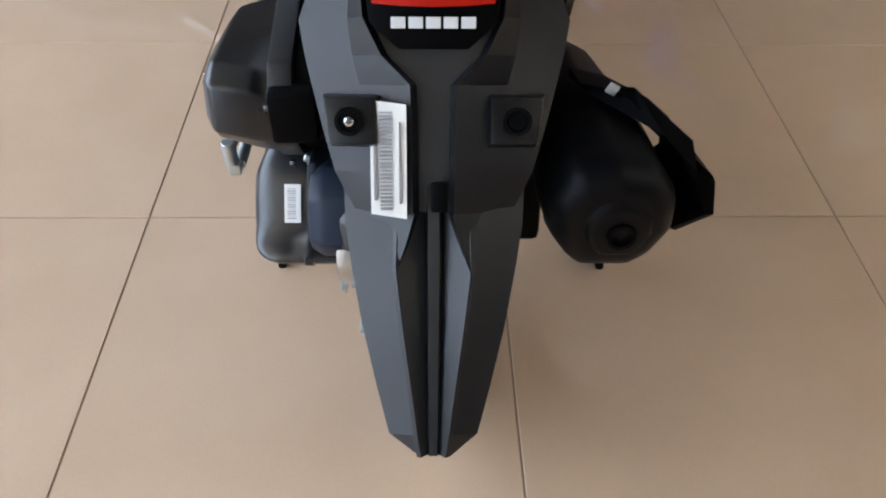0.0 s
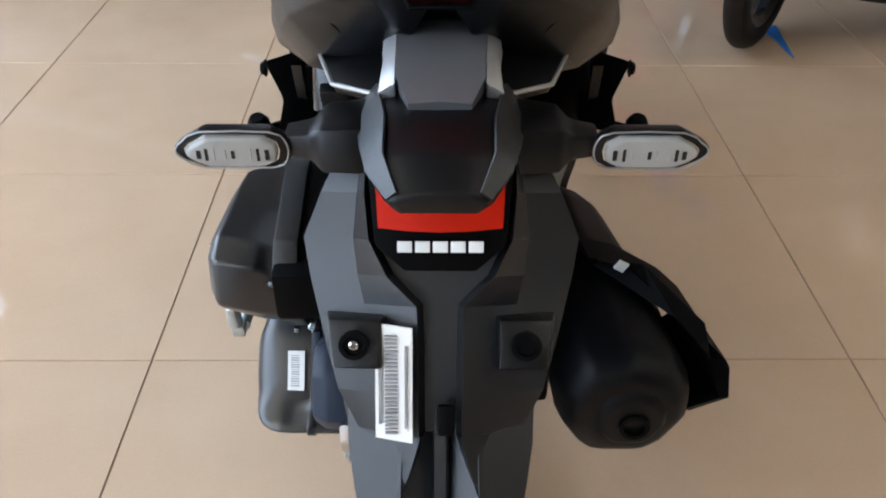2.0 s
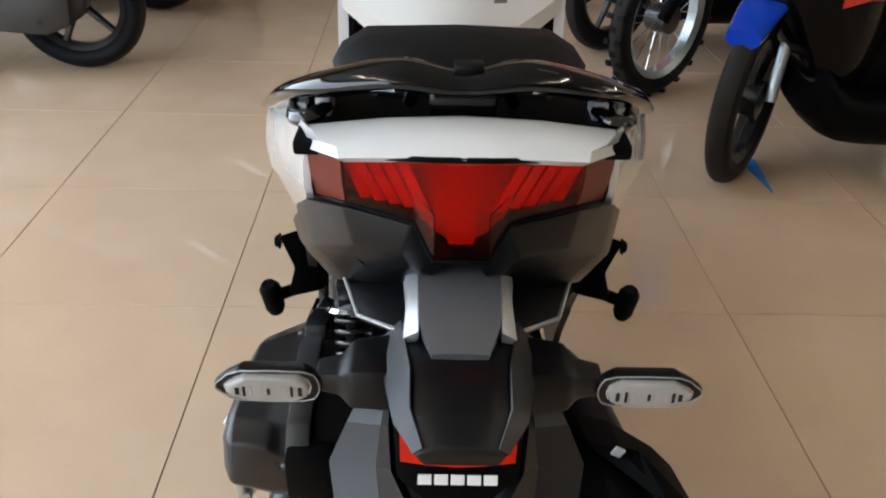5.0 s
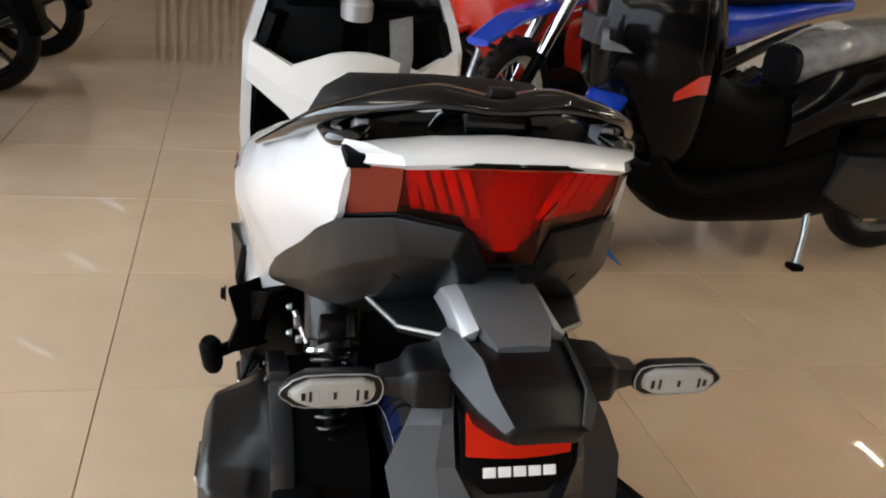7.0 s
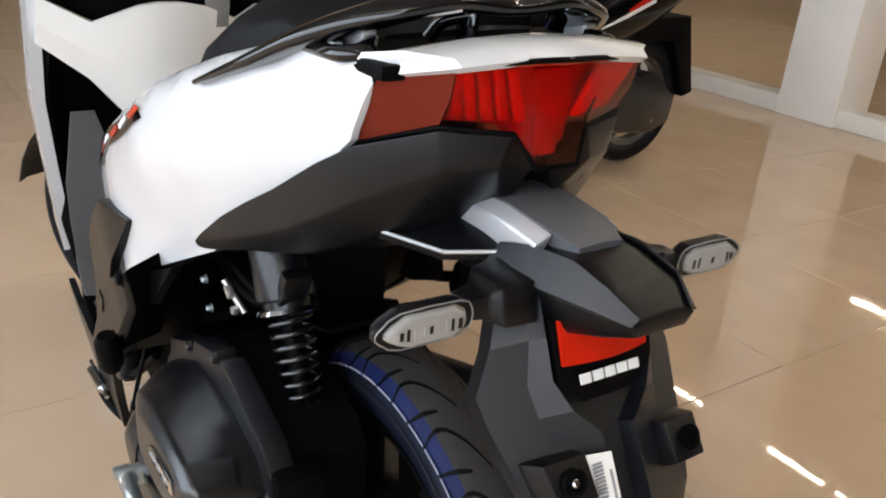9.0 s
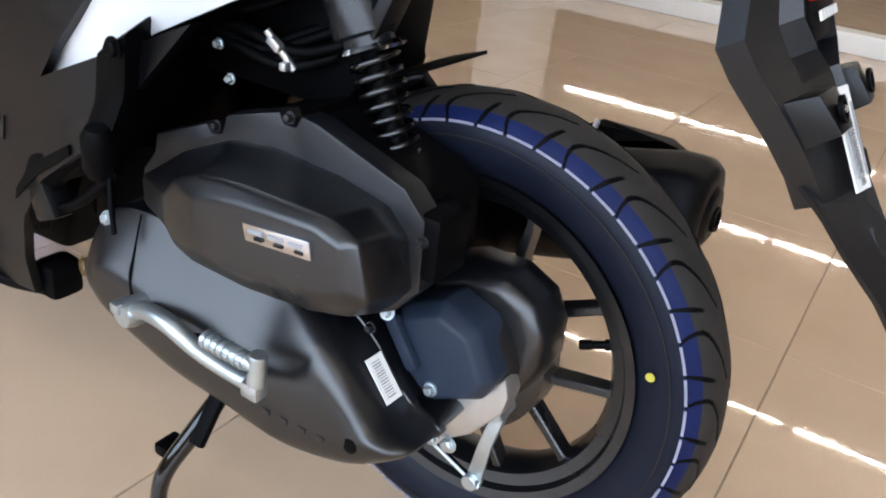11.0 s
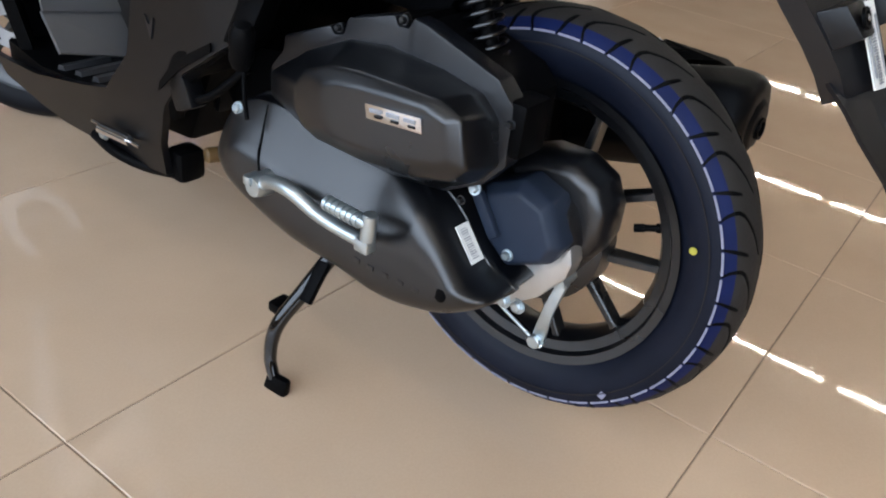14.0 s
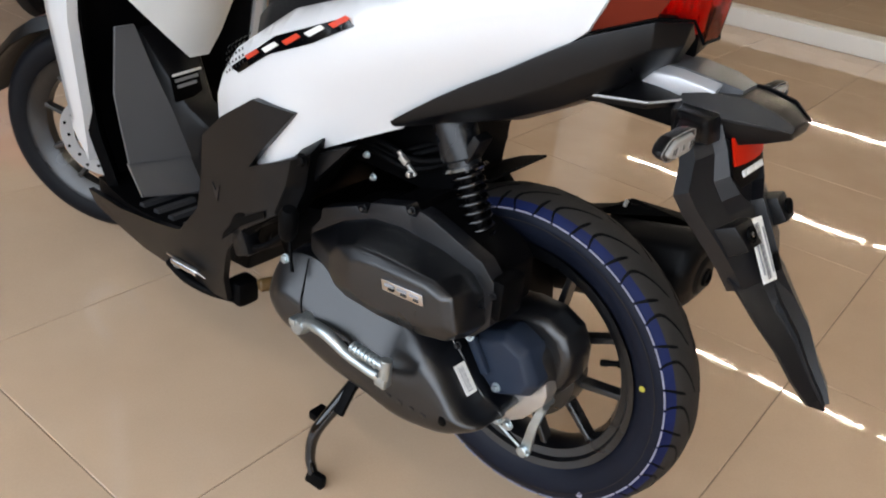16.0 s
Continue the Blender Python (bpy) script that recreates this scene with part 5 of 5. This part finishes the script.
def engine_bits():
    rnd = random.Random(4)
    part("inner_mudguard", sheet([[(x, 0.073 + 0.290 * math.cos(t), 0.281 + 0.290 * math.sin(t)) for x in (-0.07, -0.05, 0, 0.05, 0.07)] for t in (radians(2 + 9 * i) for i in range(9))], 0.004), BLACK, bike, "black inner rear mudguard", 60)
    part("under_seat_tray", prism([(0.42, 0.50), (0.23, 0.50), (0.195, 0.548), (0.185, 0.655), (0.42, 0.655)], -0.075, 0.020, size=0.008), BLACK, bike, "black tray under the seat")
    part("mudguard_tab", bevel(rings([[(x, 0.185, 0.500), (x, 0.225, 0.535), (x, 0.262, 0.520), (x, 0.24, 0.49)] for x in (0.035, 0.055)]), 0.002), BLACK, bike)
    part("hugger_fin", bevel(rings([[(0.03, 0.200, 0.530), (0.0, 0.26, 0.505), (-0.04, 0.30, 0.50)], [(0.03, 0.204, 0.520), (0.0, 0.25, 0.480), (-0.04, 0.29, 0.47)]]), 0.002), PLASTIC, bike)
    for i in range(6):
        y, z = 0.30 + rnd.random() * 0.10, 0.545 + rnd.random() * 0.06
        part("hose", sweep([(-0.08, y + 0.12, z - 0.04), (-0.11, y + 0.03, z), (-0.10, y - 0.05, z - 0.01), (-0.07, y - 0.12, z + 0.02)], 0.006), BLACK, bike)
    part("throttle_lever", merge(box((-0.142, 0.250, 0.575), (0.008, 0.016, 0.009), 0.002, (30, 0, 0)), rod((-0.145, 0.258, 0.586), (-0.13, 0.238, 0.552), 0.0035), box((-0.14, 0.240, 0.556), (0.008, 0.008, 0.008), 0.002)), ALU, bike, "small bare metal lever")
    bolt((-0.145, 0.318, 0.560), (-1, 0, 0), bike, 0.004)
    bolt((-0.145, 0.303, 0.530), (-1, 0, 0), bike, 0.004)
    part("wire", sweep([(-0.195, 0.43, 0.42), (-0.212, 0.41, 0.385), (-0.225, 0.39, 0.36)], 0.003), BLACK, bike)
    part("cable", sweep([(-0.175, 0.62, 0.35), (-0.200, 0.555, 0.33), (-0.195, 0.50, 0.345), (-0.18, 0.44, 0.40)], 0.006), BLACK, bike)
    part("duct", sweep([(-0.185, 0.60, 0.30), (-0.195, 0.545, 0.38), (-0.185, 0.47, 0.45)], 0.020, 0.03), BLACK, bike)
    part("rubber_box", box((-0.198, 0.545, 0.345), (0.03, 0.04, 0.06), 0.006, (-25, 0, 0)), PLASTIC, bike)


engine_bits()


# ---- other machines in the hall ----
def parked_bike(m, label, paint, accent, offroad=False, film=False, steer=0.0, guard=None):
    """A parked machine with its nose along +y: wheels, body, seat, fork, bars, lamp and stand."""
    b = thing("parked_motorcycle", m, label, "motorcycle", "machines parked in rows")
    for o, r, w, n in (((0, 0, 0.265), 0.265, 0.05, "rear_wheel"), ((0, 1.27, 0.27 if not offroad else 0.30), 0.27 if not offroad else 0.30, 0.042, "front_wheel")):
        wh = part(n, turned([(-0.05, 0.03), (-0.045, 0.055), (0.045, 0.055), (0.05, 0.03)], o, (1, 0, 0), 20), SATIN, b)
        tyre_part(wh, o, r, w, r - 0.075, marks=False)
        part("rim", turned([(-0.03, r - 0.077), (-0.034, r - 0.07), (-0.02, r - 0.095), (0.02, r - 0.095), (0.034, r - 0.07), (0.03, r - 0.077)], o, (1, 0, 0), 40, closed=True), STEEL if offroad else SATIN, wh)
        if offroad:
            for i in range(28):
                t, t2 = 2 * math.pi * i / 28, 2 * math.pi * (i + (1.2 if i % 2 else -1.2)) / 28
                part("wire_spoke", rod((0.02 if i % 2 else -0.02, o[1] + 0.05 * math.cos(t), o[2] + 0.05 * math.sin(t)), (0, o[1] + (r - 0.09) * math.cos(t2), o[2] + (r - 0.09) * math.sin(t2)), 0.0018, seg=5), CHROME, wh)
            n_k = 40
            for i in range(n_k):
                t = 2 * math.pi * i / n_k
                for x in (-0.024, 0.024) if i % 2 else (0.0,):
                    part("knob", box((x, o[1] + (r - 0.002) * math.cos(t), o[2] + (r - 0.002) * math.sin(t)), (0.022, 0.02, 0.012), 0, (math.degrees(t) + 90, 0, 0)), RUBBER, wh, smooth=0)
        else:
            for i in range(5):
                part("spoke", spoke(o, 0.04, r - 0.085, 2 * math.pi * i / 5, 2 * math.pi * i / 5 + 0.1, 0.016, 0.012, -0.008, -0.004), SATIN, wh)
        if n == "front_wheel":
            turn = Matrix.Translation((0, 1.20, 0)) @ pose(0, 0, 0, 0, 0, steer) @ Matrix.Translation((0, -1.20, 0))
            for q in (wh, *wh.children):
                q.data.transform(turn)
    def loft(name, secs, material, lab="", size=0.012):
        rs = []
        smooth_secs = curve_points([Vector(q) for q in secs], 4)
        for y, zb, zt, w in smooth_secs:
            h, ring = zt - zb, []
            for i in range(20):
                a = 2 * math.pi * (i + 0.5) / 20
                c, s_ = math.cos(a), math.sin(a)
                k = 1.0 if s_ > 0 else 1.0 - 0.22 * abs(s_)
                ring.append((w * k * math.copysign(abs(c) ** 0.6, c), y, zb + h / 2 + h / 2 * math.copysign(abs(s_) ** 0.7, s_)))
            rs.append(ring)
        ob = part(name, rings(rs), material, b, lab, 60)
        if name == "front_mudguard":
            ob.data.transform(turn)
        return ob
    if offroad:
        loft("engine", ((0.40, 0.25, 0.50, 0.10), (0.55, 0.22, 0.58, 0.13), (0.75, 0.25, 0.60, 0.12), (0.86, 0.35, 0.55, 0.08)), BLACK)
        loft("tank", ((0.42, 0.72, 0.82, 0.07), (0.55, 0.68, 0.90, 0.13), (0.72, 0.66, 0.95, 0.15), (0.88, 0.62, 0.94, 0.10)), paint, "painted tank and shrouds")
        loft("tail", ((-0.35, 0.80, 0.86, 0.06), (-0.1, 0.74, 0.84, 0.09), (0.2, 0.62, 0.80, 0.10), (0.42, 0.58, 0.80, 0.09)), paint)
        loft("seat", ((-0.25, 0.83, 0.88, 0.07), (0.0, 0.82, 0.88, 0.10), (0.3, 0.79, 0.86, 0.11), (0.55, 0.80, 0.88, 0.08)), SEAT)
        loft("front_mudguard", ((0.78, 0.72, 0.76, 0.07), (1.0, 0.70, 0.745, 0.08), (1.3, 0.66, 0.70, 0.07), (1.55, 0.58, 0.61, 0.05)), paint, "long painted front mudguard", 0.005)
        loft("headlamp_mask", ((1.0, 0.76, 1.02, 0.08), (1.08, 0.78, 1.06, 0.11), (1.14, 0.82, 1.0, 0.08)), paint)
        for s in (-1, 1):
            leg = part("fork_leg", rod((s * 0.085, 1.27, 0.30), (s * 0.085, 0.98, 0.95), 0.026, 0.024), BLACK, b)
            part("fork_tube", rod((s * 0.085, 1.16, 0.545), (s * 0.085, 0.99, 0.93), 0.0275), CHROME, leg)
        part("exhaust_pipe", sweep([(0.10, 0.75, 0.40), (0.14, 0.6, 0.25), (0.14, 0.3, 0.40), (0.13, -0.1, 0.62), (0.12, -0.3, 0.70)], 0.028), SATIN, b)
    else:
        loft("side_body", ((-0.30, 0.76, 0.84, 0.06), (-0.12, 0.66, 0.84, 0.13), (0.15, 0.52, 0.80, 0.17), (0.45, 0.44, 0.72, 0.18), (0.62, 0.34, 0.60, 0.17)), paint)
        loft("lower_body", ((0.10, 0.26, 0.48, 0.13), (0.35, 0.15, 0.45, 0.18), (0.65, 0.13, 0.36, 0.19), (0.95, 0.14, 0.32, 0.19), (1.06, 0.22, 0.42, 0.16)), BLACK)
        seat = loft("seat", ((-0.22, 0.84, 0.89, 0.07), (-0.05, 0.82, 0.89, 0.11), (0.2, 0.77, 0.85, 0.14), (0.42, 0.70, 0.80, 0.14), (0.60, 0.58, 0.74, 0.09)), SEAT)
        if film:
            loft("inner_tunnel", ((0.40, 0.32, 0.66, 0.15), (0.62, 0.26, 0.60, 0.14), (0.80, 0.24, 0.62, 0.13), (0.98, 0.26, 0.70, 0.14)), BLACK)
            loft("seat_film", ((-0.20, 0.86, 0.897, 0.075), (-0.05, 0.80, 0.902, 0.118), (0.2, 0.75, 0.865, 0.147), (0.42, 0.68, 0.815, 0.147), (0.58, 0.60, 0.75, 0.10)), WRAP, "wrinkled clear film over the seat")
        loft("front_shield", ((0.92, 0.26, 0.90, 0.15), (1.02, 0.28, 1.0, 0.21), (1.14, 0.40, 0.98, 0.19), (1.30, 0.58, 0.88, 0.10)), paint, "glossy front shield")
        loft("front_mudguard", ((1.0, 0.30, 0.45, 0.06), (1.12, 0.48, 0.56, 0.07), (1.27, 0.53, 0.575, 0.07), (1.45, 0.46, 0.51, 0.05)), guard or paint)
        loft("handlebar_cowl", ((0.92, 0.98, 1.06, 0.10), (1.0, 0.95, 1.10, 0.17), (1.10, 0.96, 1.06, 0.10)), GLOSS)
        part("engine", bevel(rings([[(x, y, z) for y, z in ((-0.04, 0.22), (-0.05, 0.32), (0.08, 0.42), (0.38, 0.42), (0.44, 0.28), (0.25, 0.19), (0.06, 0.18))] for x in (-0.20, 0.12)]), 0.015), SATIN, b)
        part("rear_arch", bevel(rings([[(x, y, z) for y, z in ((-0.30, 0.30), (-0.20, 0.62), (0.25, 0.60), (0.28, 0.35), (0.12, 0.52), (-0.12, 0.52), (-0.24, 0.28))] for x in (-0.09, 0.09)]), 0.008), BLACK, b)
        part("exhaust", merge(rod((0.16, 0.35, 0.28), (0.18, -0.12, 0.36), 0.05, 0.06, size=0.01)), SATIN, b)
        for s in (-1, 1):
            part("fork_leg", rod((s * 0.07, 1.27, 0.27), (s * 0.06, 1.14, 0.62), 0.018), STEEL, b).data.transform(turn)
            part("side_flash", sheet([[(s * 0.050, -0.44, 0.93), (s * 0.050, -0.44, 0.965)], [(s * 0.100, -0.30, 0.865), (s * 0.098, -0.30, 0.905)], [(s * 0.145, -0.10, 0.785), (s * 0.140, -0.10, 0.830)], [(s * 0.176, 0.10, 0.715), (s * 0.172, 0.10, 0.745)], [(s * 0.188, 0.28, 0.652), (s * 0.187, 0.28, 0.662)]], 0.008), accent, b)
            part("white_flash", sheet([[(s * 0.178, 0.14, 0.685), (s * 0.177, 0.14, 0.705)], [(s * 0.187, 0.30, 0.628), (s * 0.187, 0.30, 0.640)], [(s * 0.188, 0.42, 0.59), (s * 0.188, 0.42, 0.594)]], 0.006), LETTER, b)
            part("shield_flash", sheet([[(s * 0.205, 0.99, 0.60), (s * 0.205, 0.99, 0.66)], [(s * 0.212, 1.03, 0.60), (s * 0.214, 1.03, 0.655)], [(s * 0.205, 1.10, 0.575), (s * 0.205, 1.10, 0.60)]], 0.006), accent, b)
            part("indicator", bevel(rings([[(s * 0.185, 1.10, 0.78), (s * 0.198, 1.10, 0.70), (s * 0.190, 1.13, 0.70), (s * 0.18, 1.13, 0.78)], [(s * 0.09, 1.30, 0.76), (s * 0.105, 1.30, 0.70), (s * 0.09, 1.32, 0.70), (s * 0.08, 1.32, 0.76)]]), 0.004), SMOKE, b)
        part("headlamp", bevel(rings([[(-0.10, 1.27, 0.80), (0.10, 1.27, 0.80), (0.07, 1.29, 0.70), (-0.07, 1.29, 0.70)], [(-0.07, 1.325, 0.79), (0.07, 1.325, 0.79), (0.05, 1.33, 0.71), (-0.05, 1.33, 0.71)]]), 0.006), SMOKE, b)
    bar_y = 1.0 if not offroad else 0.95
    for s in (-1, 1):
        bar = part("handlebar", sweep([(0, bar_y, 1.02), (s * 0.15, bar_y - 0.02, 1.06), (s * 0.34, bar_y - 0.10, 1.05)], 0.012), BLACK, b)
        part("grip", rod((s * 0.24, bar_y - 0.055, 1.058), (s * 0.36, bar_y - 0.11, 1.049), 0.018, size=0.002), RUBBER, bar)
        part("brake_lever", sweep([(s * 0.20, bar_y + 0.01, 1.055), (s * 0.28, bar_y, 1.05), (s * 0.36, bar_y - 0.05, 1.045)], 0.006), STEEL, bar)
    st = part("stand", sweep([(-0.11, 0.42, 0.26), (-0.16, 0.44, 0.13), (-0.20, 0.47, 0.02)], 0.013), STEEL, b)
    part("foot", box((-0.205, 0.475, 0.010), (0.05, 0.045, 0.02), 0.004), BLACK, st)
    return b


HEAD = 90  # noses along -x
parked_bike(pose(2.175, 1.86, 0, 0, 0, 91.5), "gloss black scooter with red flashes and a film-wrapped seat", GLOSS_SHOP, RED_PAINT, film=True, steer=52, guard=BLUE_PAINT)
parked_bike(pose(2.12, 2.68, 0, 0, 0, 94), "blue off-road motorcycle with wire spoked wheels", BLUE_PAINT, BLUE_PAINT, offroad=True, steer=36)
parked_bike(pose(2.05, 3.25, 0, 0, 0, 94), "red scooter parked in a row", RED_PAINT, LETTER, steer=30)
parked_bike(pose(2.00, 3.95, 0, 0, 0, 94), "red and black scooter parked in a row", RED_PAINT, GLOSS, steer=30)
parked_bike(pose(-1.40, 2.70, 0, 0, 0, HEAD), "dark motorcycle parked with its back to the aisle", GLOSS, SILVER)
parked_bike(pose(-1.36, 3.62, 0, 0, 0, HEAD), "dark scooter parked with its back to the aisle", GLOSS, SILVER)
parked_bike(pose(-1.30, 4.50, 0, 0, 0, HEAD), "black scooter parked at the end of the row", GLOSS, SILVER)
tagged(link("blue_marker", bevel(rings([[(1.02, 1.88, 0.001), (1.07, 1.91, 0.001), (1.04, 1.66, 0.001)], [(1.02, 1.88, 0.005), (1.07, 1.91, 0.005), (1.04, 1.66, 0.005)]]), 0), BLUE_TAPE, smooth=0), "bright blue paper wedge lying by a front wheel", "paper")


# ---- tiled floor, last ----
def floor():
    r = ROOM
    base = tagged(link("floor", box(((r["x0"] + r["x1"]) / 2, (r["y0"] + r["y1"]) / 2, -0.0525), (r["x1"] - r["x0"] + 0.4, r["y1"] - r["y0"] + 0.4, 0.1), 0), GROUT, smooth=0), "polished beige porcelain tile floor with thin dark joints", "floor", kind="structure")
    s, gap, gx, gy = 0.6, 0.0022, -0.51, 0.41
    def tile_bm(bm, x0, y0, w, d):
        a = gap / 2
        e = 0.0012
        lo = [(x0 + a, y0 + a), (x0 + w - a, y0 + a), (x0 + w - a, y0 + d - a), (x0 + a, y0 + d - a)]
        hi = [(x0 + a + e, y0 + a + e), (x0 + w - a - e, y0 + a + e), (x0 + w - a - e, y0 + d - a - e), (x0 + a + e, y0 + d - a - e)]
        v = [bm.verts.new((*p, -0.006)) for p in lo] + [bm.verts.new((*p, -e)) for p in lo] + [bm.verts.new((*p, 0)) for p in hi]
        for k in (0, 4):
            for i in range(4):
                j = (i + 1) % 4
                bm.faces.new((v[k + i], v[k + j], v[k + 4 + j], v[k + 4 + i]))
        bm.faces.new(v[8:12])
    bm = bmesh.new()
    tile_bm(bm, 0, 0, s, s)
    bm.normal_update()
    me = bpy.data.meshes.new("tile")
    bm.to_mesh(me)
    bm.free()
    me.materials.append(TILE)
    rest = bmesh.new()
    i0, i1 = math.floor((r["x0"] - gx) / s), math.ceil((r["x1"] - gx) / s)
    j0, j1 = math.floor((r["y0"] - gy) / s), math.ceil((r["y1"] - gy) / s)
    for i in range(i0, i1):
        for j in range(j0, j1):
            x, y = gx + i * s, gy + j * s
            if -2.4 < x < 4.4 and -1.5 < y < 6.6 and not (x > 3.2 and y > 5):
                ob = new("tile", me)
                ob.location = (x, y, 0)
                ob.parent = base
            else:
                tile_bm(rest, x, y, s, s)
    rest.normal_update()
    tagged(link("far_tile", rest, TILE, base, smooth=0), kind="stuff")


floor()
